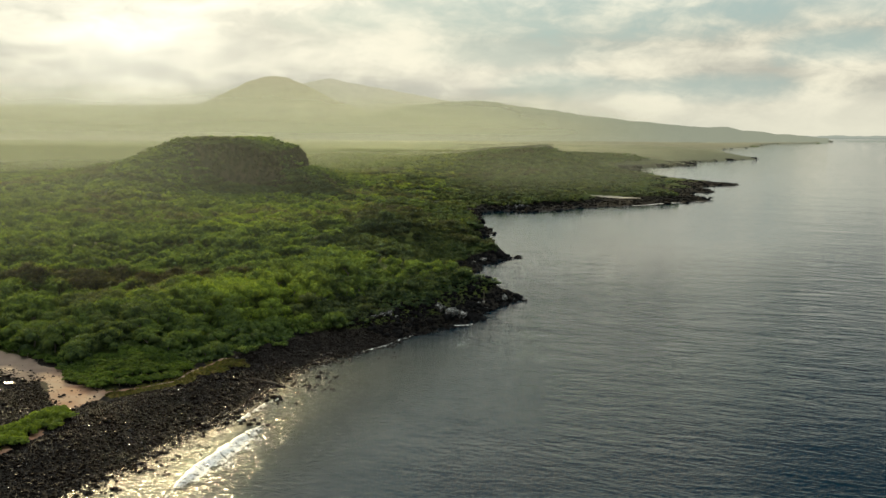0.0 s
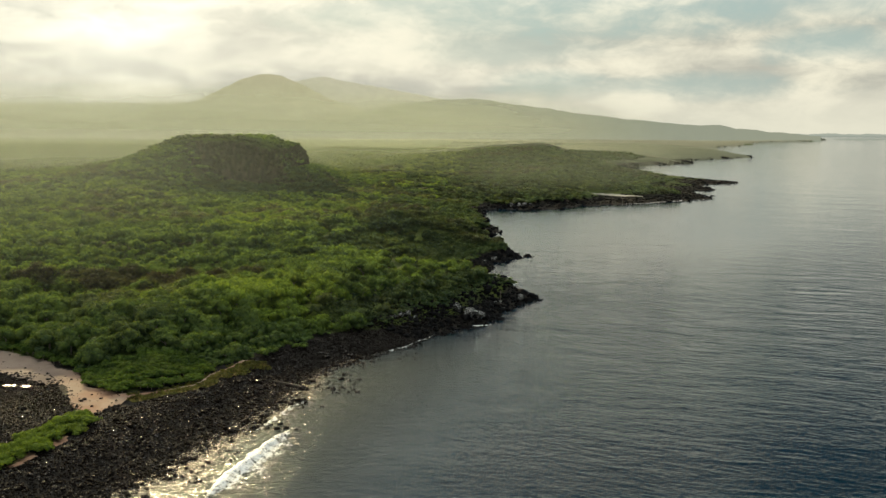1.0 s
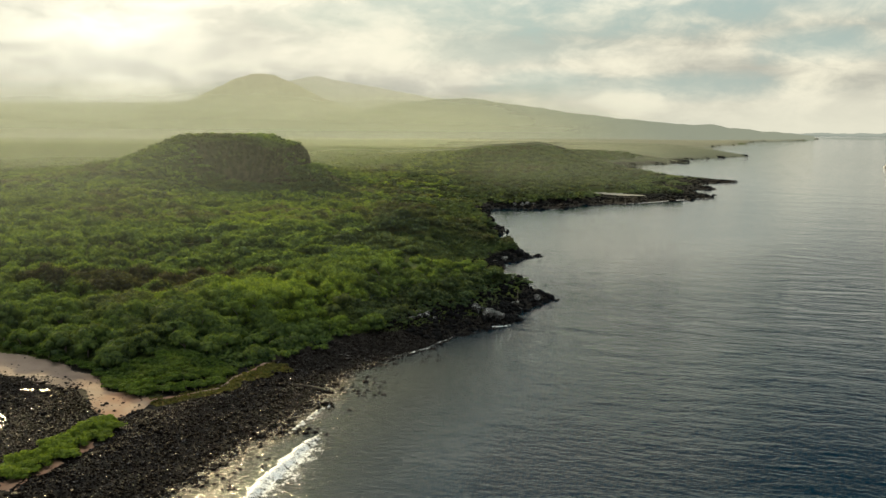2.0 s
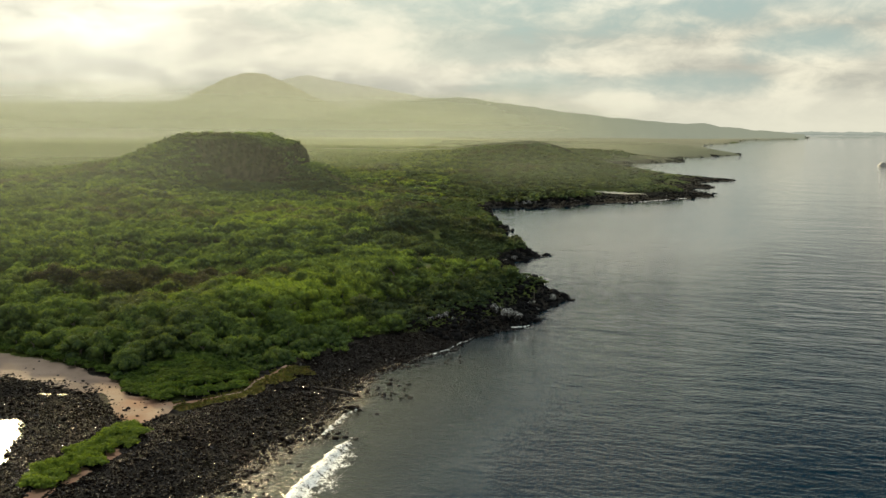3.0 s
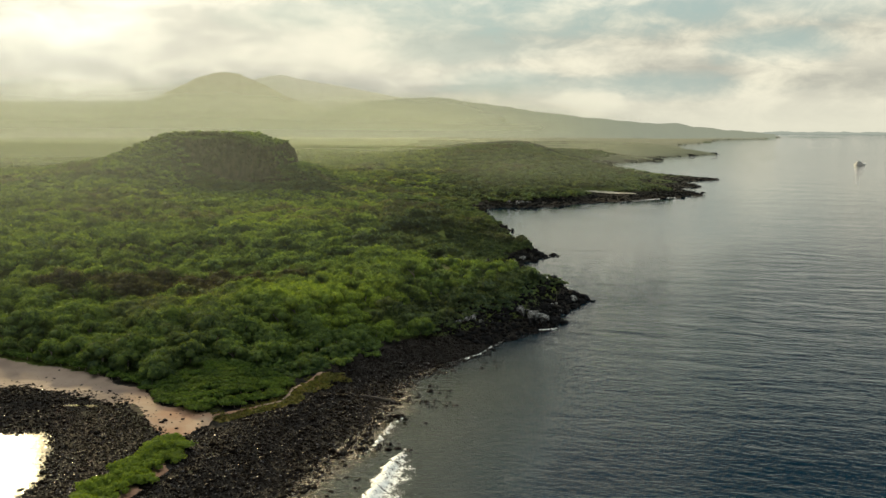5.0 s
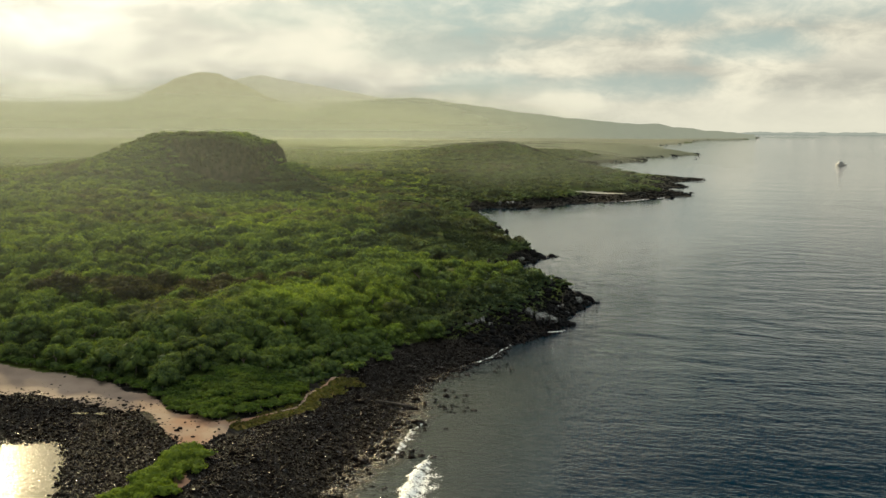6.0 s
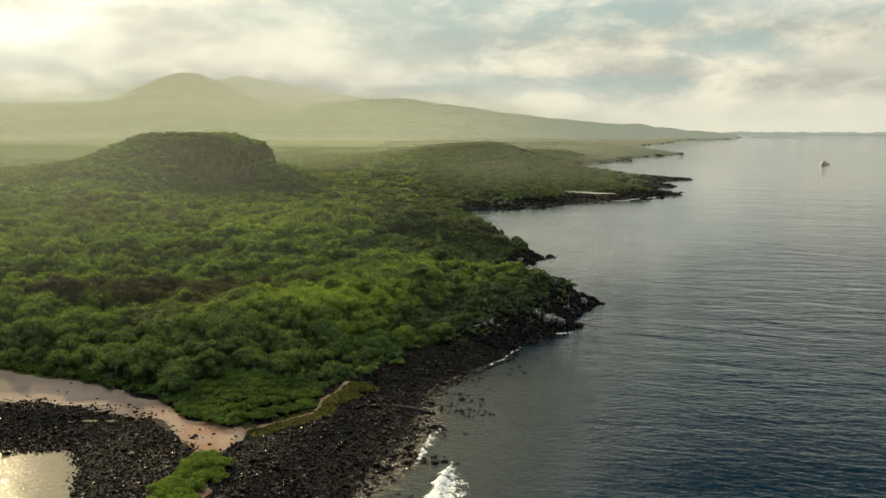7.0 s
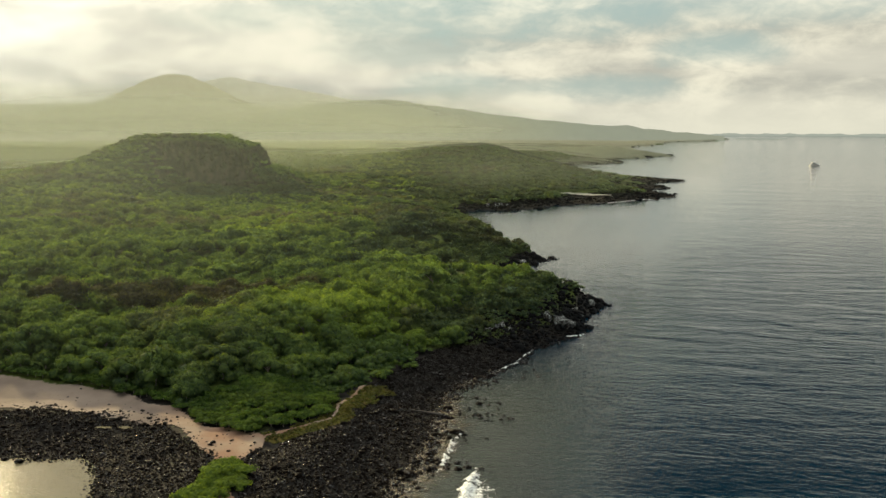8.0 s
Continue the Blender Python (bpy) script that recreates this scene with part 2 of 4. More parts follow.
def water_material():
    m, n = material("sea_water")
    p = place_of(n)
    sep = n.add("ShaderNodeSeparateXYZ", Vector=p)
    X, Y = sep.outputs["X"], sep.outputs["Y"]
    # crests run a little across the coast
    crest = n.math("SUBTRACT", n.math("MULTIPLY", X, 0.94), n.math("MULTIPLY", Y, 0.30))
    across = n.math("ADD", n.math("MULTIPLY", X, 0.30), n.math("MULTIPLY", Y, 0.94))
    q = n.add("ShaderNodeCombineXYZ", X=crest, Y=across).outputs[0]
    long = n.noise(n.scaled(q, (0.008, 0.030, 0)), 1.0, 4, 0.6)
    swell = n.noise(n.scaled(q, (0.045, 0.125, 0)), 1.0, 3, 0.5, 0.5)
    ripple = n.noise(n.scaled(q, (0.17, 0.42, 0)), 1.0, 4, 0.6, 0.6)
    chop = n.noise(n.scaled(q, (0.40, 0.85, 0)), 1.0, 4, 0.6, 0.5)
    fine = n.noise(n.scaled(p, (1.7, 2.4, 0)), 1.0, 3, 0.6)
    calm = n.noise(n.scaled(p, (0.006, 0.016, 0)), 1.0, 4, 0.6, 0.6)
    bay = n.math("MULTIPLY", n.ramp(Y, 220.0, 560.0), n.ramp(n.math("SUBTRACT", X, n.math("MULTIPLY", Y, 0.22)), 160.0, -20.0))
    lee = n.math("MULTIPLY", n.math("MULTIPLY", n.ramp(Y, 170.0, 480.0, 1.0, 0.28), n.ramp(Y, 450.0, 900.0, 1.0, 0.5)), n.ramp(bay, 0.0, 1.0, 1.0, 0.6))
    lagoon = n.math("MULTIPLY", n.ramp(X, -84.0, -92.0), n.ramp(Y, 320.0, 250.0))
    lee = n.math("MULTIPLY", lee, n.math("SUBTRACT", 1.0, n.math("MULTIPLY", lagoon, 0.98)))
    wind = n.math("MULTIPLY", n.ramp(calm, 0.36, 0.62, 0.6, 1.0), lee)
    off = n.math("SUBTRACT", n.math("ADD", X, 92.0), n.math("MULTIPLY", Y, 0.26))
    surf = n.math("MULTIPLY", n.math("MULTIPLY", n.ramp(off, 40.0, 10.0), n.math("SUBTRACT", 1.0, lagoon)), n.ramp(Y, 250.0, 180.0))
    h = n.math("MULTIPLY", n.math("MULTIPLY", swell, lee), n.ramp(Y, 100.0, 330.0, 0.35, 2.2))
    h = n.math("ADD", h, n.math("MULTIPLY", n.math("MULTIPLY", ripple, lee), n.ramp(Y, 100.0, 330.0, 0.4, 1.0)))
    h = n.math("ADD", h, n.math("MULTIPLY", n.math("MULTIPLY", long, n.ramp(Y, 250.0, 700.0)), n.ramp(bay, 0.0, 1.0, 2.0, 0.6)))
    h = n.math("ADD", h, n.math("MULTIPLY", n.math("MULTIPLY", chop, n.math("MAXIMUM", wind, n.math("MULTIPLY", surf, 1.2))), 0.5))
    small = n.math("MAXIMUM", wind, n.math("MAXIMUM", n.math("MULTIPLY", lagoon, 1.5), n.math("MULTIPLY", surf, 2.5)))
    h = n.math("ADD", h, n.math("MULTIPLY", n.math("MULTIPLY", fine, small), 0.1))
    glint = n.noise(n.scaled(p, (0.55, 0.95, 0)), 1.0, 3, 0.6, 0.8)
    h = n.math("ADD", h, n.math("MULTIPLY", glint, n.math("ADD", n.math("MULTIPLY", surf, 1.7), n.math("MULTIPLY", lagoon, 0.12))))
    # clear blue offshore, silty in the surf and in the lagoon
    body = n.mix(n.math("MULTIPLY", surf, n.ramp(calm, 0.3, 0.7, 0.8, 1.0)), col(0.0010, 0.0105, 0.0200), col(0.038, 0.043, 0.033))
    body = n.mix(lagoon, body, col(0.105, 0.088, 0.045))
    rough = n.math("MAXIMUM", n.ramp(calm, 0.36, 0.62, 0.02, 0.03), n.math("MAXIMUM", n.math("MULTIPLY", surf, 0.2), n.math("MULTIPLY", lagoon, 0.16)))
    bump = n.add("ShaderNodeBump", Strength=0.42, Distance=1.0, Height=h)
    b = n.add("ShaderNodeBsdfPrincipled", Base_Color=body, Roughness=rough, IOR=1.333, Normal=bump.outputs[0])
    finish(n, b.outputs[0])
    return m


WATER = water_material()


def foam_material():
    """White water, dense at the crest (trail 0) and torn to lace behind it (trail 1)."""
    m, n = material("foam")
    p = place_of(n)
    trail = n.add("ShaderNodeAttribute", {"attribute_name": "trail"}).outputs["Fac"]
    g = n.noise(n.scaled(p, (1.0, 0.8, 0.3)), 0.8, 8, 0.68, 0.8)
    lace = n.noise(n.scaled(p, (1, 1, 0.3)), 2.6, 6, 0.7, 1.2)
    m2 = n.math("ADD", n.math("MULTIPLY", g, 0.6), n.math("MULTIPLY", lace, 0.4))
    cover = n.ramp(n.math("SUBTRACT", m2, n.math("MULTIPLY", trail, 0.27)), 0.28, 0.42)
    c = n.mix(n.ramp(lace, 0.35, 0.6), col(0.34, 0.40, 0.41), col(0.78, 0.79, 0.76))
    b = n.add("ShaderNodeBsdfPrincipled", Base_Color=c, Roughness=0.6)
    s = n.add("ShaderNodeMixShader", Fac=cover)
    n.tree.links.new(n.add("ShaderNodeBsdfTransparent").outputs[0], s.inputs[1])
    n.tree.links.new(b.outputs[0], s.inputs[2])
    finish(n, s.outputs[0])
    return m


FOAM = foam_material()


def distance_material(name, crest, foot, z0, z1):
    """Far land with sunlit haze painted in: it glows with the haze's colour, more so at its foot."""
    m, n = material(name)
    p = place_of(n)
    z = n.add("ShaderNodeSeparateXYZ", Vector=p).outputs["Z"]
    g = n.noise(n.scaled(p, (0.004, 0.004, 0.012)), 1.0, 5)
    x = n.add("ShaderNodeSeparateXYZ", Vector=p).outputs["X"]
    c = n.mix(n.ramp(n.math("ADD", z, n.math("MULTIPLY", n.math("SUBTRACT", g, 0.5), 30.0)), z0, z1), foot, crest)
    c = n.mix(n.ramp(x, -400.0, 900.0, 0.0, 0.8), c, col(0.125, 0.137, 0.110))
    # the painted haze is brightest under the sun
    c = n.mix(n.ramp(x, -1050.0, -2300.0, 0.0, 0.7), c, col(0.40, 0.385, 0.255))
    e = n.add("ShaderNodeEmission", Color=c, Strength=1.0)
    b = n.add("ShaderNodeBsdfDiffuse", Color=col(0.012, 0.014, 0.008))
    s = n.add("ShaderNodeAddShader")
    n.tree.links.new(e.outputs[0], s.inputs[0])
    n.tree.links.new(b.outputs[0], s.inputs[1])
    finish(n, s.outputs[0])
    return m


def plain_material(name, colour, roughness=0.5):
    m, n = material(name)
    g = n.noise(place_of(n), 1.5, 4)
    c = n.mix(n.ramp(g, 0.3, 0.7, 0.0, 0.25), col(*colour), col(*(v * 0.6 for v in colour)))
    finish(n, n.add("ShaderNodeBsdfPrincipled", Base_Color=c, Roughness=roughness).outputs[0])
    return m


# ---- mesh helpers ----
def mesh_of(name, verts, faces, mat, smooth=False):
    me = bpy.data.meshes.new(name)
    verts = np.asarray(verts, dtype=np.float32).reshape(-1, 3)
    faces = np.asarray(faces, dtype=np.int32)
    k = faces.shape[1]
    me.vertices.add(len(verts))
    me.vertices.foreach_set("co", verts.ravel())
    me.loops.add(faces.size)
    me.loops.foreach_set("vertex_index", faces.ravel())
    me.polygons.add(len(faces))
    me.polygons.foreach_set("loop_start", np.arange(0, faces.size, k, dtype=np.int32))
    if smooth:
        me.polygons.foreach_set("use_smooth", np.ones(len(faces), dtype=bool))
    me.materials.append(mat)
    me.update(calc_edges=True)
    return me


def part(name, me, parent, label=""):
    ob = new(name, me)
    ob.parent = parent
    return tagged(ob, label)


def hash2(ix, iy, seed):
    h = (ix * 374761393 + iy * 668265263 + seed * 974634541) & 0x7FFFFFFF
    h = ((h ^ (h >> 13)) * 1274126177) & 0x7FFFFFFF
    return ((h ^ (h >> 16)) & 0xFFFF) / 65535.0


def value_noise(x, y, seed=0):
    ix, iy = np.floor(x).astype(np.int64), np.floor(y).astype(np.int64)
    fx, fy = x - ix, y - iy
    fx, fy = fx * fx * (3 - 2 * fx), fy * fy * (3 - 2 * fy)
    a = hash2(ix, iy, seed) * (1 - fx) + hash2(ix + 1, iy, seed) * fx
    b = hash2(ix, iy + 1, seed) * (1 - fx) + hash2(ix + 1, iy + 1, seed) * fx
    return a * (1 - fy) + b * fy - 0.5


def fbm(x, y, octaves=4, seed=0):
    total, amp = 0.0, 1.0
    for o in range(octaves):
        total = total + amp * value_noise(x * 2 ** o, y * 2 ** o, seed + o)
        amp *= 0.5
    return total


def smooth(a, b, x):
    t = np.clip((x - a) / (b - a), 0, 1)
    return t * t * (3 - 2 * t)


# ---- the lie of the land ----
COAST = [(-96, 20), (-80, 60), (-71, 100), (-62.5, 122), (-57.6, 136), (-53.2, 152), (-49, 165), (-46, 178), (-43, 195), (-36, 208), (-28, 215),
         (-20, 230), (-8, 243), (-3, 248), (-0.5, 263), (5.6, 277.8), (9.0, 280.2), (2.6, 291.5), (-6, 312), (-10, 335), (-6, 356), (8.5, 378), (4, 402),
         (0, 428), (-4.5, 462), (-10.5, 525), (-5, 581), (24, 601), (55, 619), (78, 641), (110, 661), (139, 688), (172, 711), (168, 783), (206, 838),
         (199, 881), (255, 942), (170, 1060), (196, 1230), (215, 1370), (325, 1480), (330, 1600), (548, 1880), (560, 2100), (660, 2680), (850, 2981), (1069, 3483),
         (1287, 3576), (1500, 3951), (1300, 4950), (-5200, 4950), (-5200, 60), (-900, 90), (-400, 150), (-230, 160), (-150, 168), (-115, 164), (-101, 164), (-97, 154),
         (-94, 143), (-100, 112), (-112, 70)]


def coast_distance(x, y):
    """Metres inland (out at sea: minus)."""
    best = np.full(x.shape, 1e9)
    inside = np.zeros(x.shape, dtype=bool)
    for (ax, ay), (bx, by) in zip(COAST, COAST[1:] + COAST[:1]):
        dx, dy = bx - ax, by - ay
        t = np.clip(((x - ax) * dx + (y - ay) * dy) / (dx * dx + dy * dy), 0, 1)
        best = np.minimum(best, (x - ax - t * dx) ** 2 + (y - ay - t * dy) ** 2)
        if dy:
            inside ^= ((ay > y) != (by > y)) & (x < ax + (y - ay) * dx / dy)
    return np.where(inside, 1, -1) * np.sqrt(best)


def lift(x, y):
    """The far sea and land rise a little, to stand in for what lies beyond the last sheet."""
    return 34.0 * np.clip((np.hypot(x, y) - 1800) / 3150, 0, None) ** 2


def beachness(x, y):
    """1 along the boulder beach and the lagoon, 0 along the lava capes."""
    return np.maximum(smooth(236, 214, y), smooth(-70, -100, x) * smooth(330, 260, y))


def wobble(x, y):
    amp = 0.6 + 0.012 * np.clip(y - 150, 0, 800)
    return amp * 2.0 * fbm(x / 9.0, y / 9.0, 3, 11) + amp * 2.4 * fbm(x / 31.0, y / 31.0, 2, 5)


def mesa(x, y):
    east = np.clip(x + 144, 0, None)
    west = np.clip(-198 - x, 0, None)
    south = np.clip(574 - y, 0, None)
    north = np.clip(y - 660, 0, None)
    ragged = 5.0 * fbm(x / 16, y / 16, 3, 21)
    e = np.hypot(np.hypot(east, south), north) + ragged
    brow = 3.5 * smooth(26, 0, np.clip(-144 - x, 0, None)) ** 2
    k = 0.14 + 0.36 * smooth(0.35, 0.9, east / (np.hypot(np.hypot(east, south), north) + 0.01))
    cliff = (32.0 - brow) * np.where(e < 11, 1 - (1 - k) * smooth(0, 11, e), k * (1 - smooth(11, 48, e)))
    away = np.hypot(np.hypot(west, south * 1.1), north)
    slope = 32.0 * np.exp(-(away / 66.0) ** 1.3) * (1 - smooth(110, 190, away))
    blend = smooth(-205, -165, x)
    return cliff * blend + slope * (1 - blend)


def cove_line(x):
    return 700 - (x - 78) * 0.30


def cove(x, y):
    """Inside the small sandy cove of the far cape: above 0."""
    return 6.0 * np.clip(1 - ((x - 96) / 20) ** 2, 0, 1) ** 0.5 - np.abs(y - cove_line(x)) - 20.0 * (np.abs(x - 96) > 20)


def land_height(x, y):
    d = coast_distance(x, y) + wobble(x, y)
    beach = beachness(x, y)
    inland = 8.5 * (1 - np.exp(-np.clip(d - 22, 0, None) / 50)) + 4.5 * (1 - np.exp(-np.clip(d - 22, 0, None) / 300))
    soft = np.clip(d * 0.07 + np.clip(d - 2, 0, None) * 0.10, 0, 2.3)
    lava = 1.0 * smooth(0, 2, d) + (3.4 - 1.9 * smooth(320, 350, y)) * smooth(1, 9, d) * (1 - smooth(560, 640, y)) * (1 - smooth(25, 110, d)) + 1.0 * smooth(4, 30, d)
    z = np.where(d > 0, soft * beach + lava * (1 - beach) + inland, np.maximum(d * 0.16, -9.0))
    bumps = 6.0 * np.exp(-((x + 55) ** 2 + (y - 405) ** 2) / (2 * 42.0 ** 2)) + 4.0 * np.exp(-((x + 8) ** 2 + (y - 270) ** 2) / (2 * 21.0 ** 2))
    bumps -= 4.0 * np.exp(-((x + 114) ** 2 + (y - 246) ** 2) / (2 * 19.0 ** 2)) + 2.5 * np.exp(-((x + 95) ** 2 + (y - 282) ** 2) / (2 * 22.0 ** 2))
    bumps += 18.0 * np.exp(-((x - 68) / np.where(x > 68, 34.0, 95.0)) ** 2 / 2 - ((y - 1075) / 110.0) ** 2 / 2)
    rough = 3.0 * fbm(x / 60, y / 60, 3, 2) * smooth(20, 90, d) + 0.5 * fbm(x / 5, y / 5, 3, 7) * (1 - 0.7 * beach)
    berm = 0.5 * np.exp(-((d - 13) / 4.0) ** 2) * beach
    z = z + np.where(d > 0, smooth(2, 20, d) * (bumps + rough) + berm + mesa(x, y), 0)
    flat = smooth(-6, 2, cove(x, y))
    z = np.where(d > 0, z * (1 - flat) + 2.8 * flat, z)
    up = lift(x, y)
    return np.where((d > 0) & (up > 0.01), np.maximum(z, up + 1.5 * smooth(0, 2, up)), z)


def stretch(core_lo, core_hi, step, growth, lo, hi):
    """Grid lines: even in the core, growing outwards."""
    mid = list(np.arange(core_lo, core_hi, step))
    up, s = [mid[-1]], step
    while up[-1] < hi:
        s *= growth
        up.append(min(up[-1] + s, hi))
    down, s = [mid[0]], step
    while down[-1] > lo:
        s *= growth
        down.append(max(down[-1] - s, lo))
    return np.array(down[:0:-1] + mid + up[1:])


def grid_mesh(name, xs, ys, zs, mat, keep=None):
    X, Y = np.meshgrid(xs, ys)
    Z = zs(X, Y)
    w = len(xs)
    i = np.arange(len(ys) - 1)[:, None] * w + np.arange(w - 1)[None, :]
    faces = np.stack([i, i + 1, i + w + 1, i + w], -1).reshape(-1, 4)
    if keep is not None:
        ok = keep(X, Y, Z).ravel()
        faces = faces[ok[faces].any(1)]
        used = np.unique(faces)
        remap = np.full(X.size, -1)
        remap[used] = np.arange(len(used))
        verts = np.stack([X, Y, Z], -1).reshape(-1, 3)[used]
        return mesh_of(name, verts, remap[faces], mat, True)
    return mesh_of(name, np.stack([X, Y, Z], -1), faces, mat, True)


def build_land():
    xs = stretch(-145, 25, 1.4, 1.06, -4900, 1700)
    ys = stretch(115, 320, 1.4, 1.016, -120, 4800)
    me = grid_mesh("ground", xs, ys, land_height, GROUND, lambda x, y, z: (z > -6) | (y < 400) & (x < 60))
    tagged(new("ground", me), "green volcanic island with black lava shore", "ground", kind="structure")


def build_water():
    xs = stretch(-400, 400, 25, 1.12, -4900, 4900)
    ys = stretch(0, 800, 25, 1.10, -4900, 4900)
    me = grid_mesh("water", xs, ys, lift, WATER, lambda x, y, z: np.hypot(x, y) < 4950)
    tagged(new("water", me), "calm grey-blue sea with fine ripples", "sea", kind="structure")


build_land()
build_water()


# ---- far hills ----
def ridge(name, label, profile, near, far, depth, mat, seed):
    """A hill chain along azimuths: profile rows of degrees and tangent of height over the eye's level."""
    az = np.array([p[0] for p in profile])
    tan = np.array([p[1] for p in profile])
    fine = np.linspace(az[0], az[-1], 180)
    crest = np.interp(fine, az, tan)
    kernel = np.hanning(9)
    crest = np.convolve(np.pad(crest, 4, "edge"), kernel / kernel.sum(), "valid")
    dist = np.interp(fine, (az[0], az[-1]), (near, far))
    crest = crest + (0.0011 * fbm(fine * 2.2, fine * 0 + seed, 4, seed))
    top = 53.0 + dist * crest
    rows = []
    for s in np.linspace(-1, 1, 21):
        r = dist + s * depth * (1 + 0.15 * fbm(fine * 0.8, fine * 0 + s * 2, 3, seed + 3))
        fall = np.cos(abs(s) * math.pi / 2) ** 1.2
        gully = fbm(fine * 1.3, fine * 0 + s * 3.0, 4, seed + 9) * 0.05 * math.sin(abs(s) * math.pi)
        z = np.clip(top - 6.0, 0, None) * (fall + gully * fall) + 6.0 * fall - 2
        z = np.where(s == 0, top, np.minimum(z, 53.0 + r * crest - 0.5))
        rows.append(np.stack([r * np.sin(np.radians(fine)), r * np.cos(np.radians(fine)), z], -1))
    v = np.stack(rows)
    w = v.shape[1]
    i = np.arange(v.shape[0] - 1)[:, None] * w + np.arange(w - 1)[None, :]
    faces = np.stack([i, i + 1, i + w + 1, i + w], -1).reshape(-1, 4)
    tagged(new(name, mesh_of(name, v, faces, mat, True)), label, "hill", kind="structure")


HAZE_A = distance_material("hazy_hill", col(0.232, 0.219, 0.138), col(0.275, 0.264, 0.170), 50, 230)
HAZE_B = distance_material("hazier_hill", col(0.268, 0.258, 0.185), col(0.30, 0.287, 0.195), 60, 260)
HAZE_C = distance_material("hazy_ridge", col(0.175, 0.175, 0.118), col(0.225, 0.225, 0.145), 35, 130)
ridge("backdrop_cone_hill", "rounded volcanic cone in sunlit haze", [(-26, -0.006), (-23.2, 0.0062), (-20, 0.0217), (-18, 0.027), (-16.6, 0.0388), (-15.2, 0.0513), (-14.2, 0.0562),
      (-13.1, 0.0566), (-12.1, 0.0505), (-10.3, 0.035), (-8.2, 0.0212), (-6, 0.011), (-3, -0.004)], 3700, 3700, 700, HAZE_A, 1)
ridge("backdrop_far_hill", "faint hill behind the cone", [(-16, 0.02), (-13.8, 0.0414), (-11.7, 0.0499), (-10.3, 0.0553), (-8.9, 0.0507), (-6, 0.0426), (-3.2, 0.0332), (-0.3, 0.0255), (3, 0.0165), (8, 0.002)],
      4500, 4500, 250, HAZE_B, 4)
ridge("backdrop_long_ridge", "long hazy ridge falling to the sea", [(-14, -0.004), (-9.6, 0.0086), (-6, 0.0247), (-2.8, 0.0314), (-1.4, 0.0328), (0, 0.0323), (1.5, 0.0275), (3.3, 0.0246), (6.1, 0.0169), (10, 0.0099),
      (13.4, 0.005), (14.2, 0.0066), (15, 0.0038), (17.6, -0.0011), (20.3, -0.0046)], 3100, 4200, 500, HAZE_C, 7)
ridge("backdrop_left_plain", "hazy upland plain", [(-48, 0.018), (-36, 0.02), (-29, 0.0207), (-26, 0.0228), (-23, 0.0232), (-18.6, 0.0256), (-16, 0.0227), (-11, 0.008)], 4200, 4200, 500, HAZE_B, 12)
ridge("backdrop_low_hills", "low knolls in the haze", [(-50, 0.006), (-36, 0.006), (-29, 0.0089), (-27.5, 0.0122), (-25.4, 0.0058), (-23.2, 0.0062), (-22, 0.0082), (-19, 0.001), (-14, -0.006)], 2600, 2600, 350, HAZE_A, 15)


# ---- sheets that stand in for haze over the forest and the far plain ----
def veil_material(name, lo, hi, thick, inland, c):
    """Translucent sheet that stands in for sunlit haze, thicker away up the coast and inland."""
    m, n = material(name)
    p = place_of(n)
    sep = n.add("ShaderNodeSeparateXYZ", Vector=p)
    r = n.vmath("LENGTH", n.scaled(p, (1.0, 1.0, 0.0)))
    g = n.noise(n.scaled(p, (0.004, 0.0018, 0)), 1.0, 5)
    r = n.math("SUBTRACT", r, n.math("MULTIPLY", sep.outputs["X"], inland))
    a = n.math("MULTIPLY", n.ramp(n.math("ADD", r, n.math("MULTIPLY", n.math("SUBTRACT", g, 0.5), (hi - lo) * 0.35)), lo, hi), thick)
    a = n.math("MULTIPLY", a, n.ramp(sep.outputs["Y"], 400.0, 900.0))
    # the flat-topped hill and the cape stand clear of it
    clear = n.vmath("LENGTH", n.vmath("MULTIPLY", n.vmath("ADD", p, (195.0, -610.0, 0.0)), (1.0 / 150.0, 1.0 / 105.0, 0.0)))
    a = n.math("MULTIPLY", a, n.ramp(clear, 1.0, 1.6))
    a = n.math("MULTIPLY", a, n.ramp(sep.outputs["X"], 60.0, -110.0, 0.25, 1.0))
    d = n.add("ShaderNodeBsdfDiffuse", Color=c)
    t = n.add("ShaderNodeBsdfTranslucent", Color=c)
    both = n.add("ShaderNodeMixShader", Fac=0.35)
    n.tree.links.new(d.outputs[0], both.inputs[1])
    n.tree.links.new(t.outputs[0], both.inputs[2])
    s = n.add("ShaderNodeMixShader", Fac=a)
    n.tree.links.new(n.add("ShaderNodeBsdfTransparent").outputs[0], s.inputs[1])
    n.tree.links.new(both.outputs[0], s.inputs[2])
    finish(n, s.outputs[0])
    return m


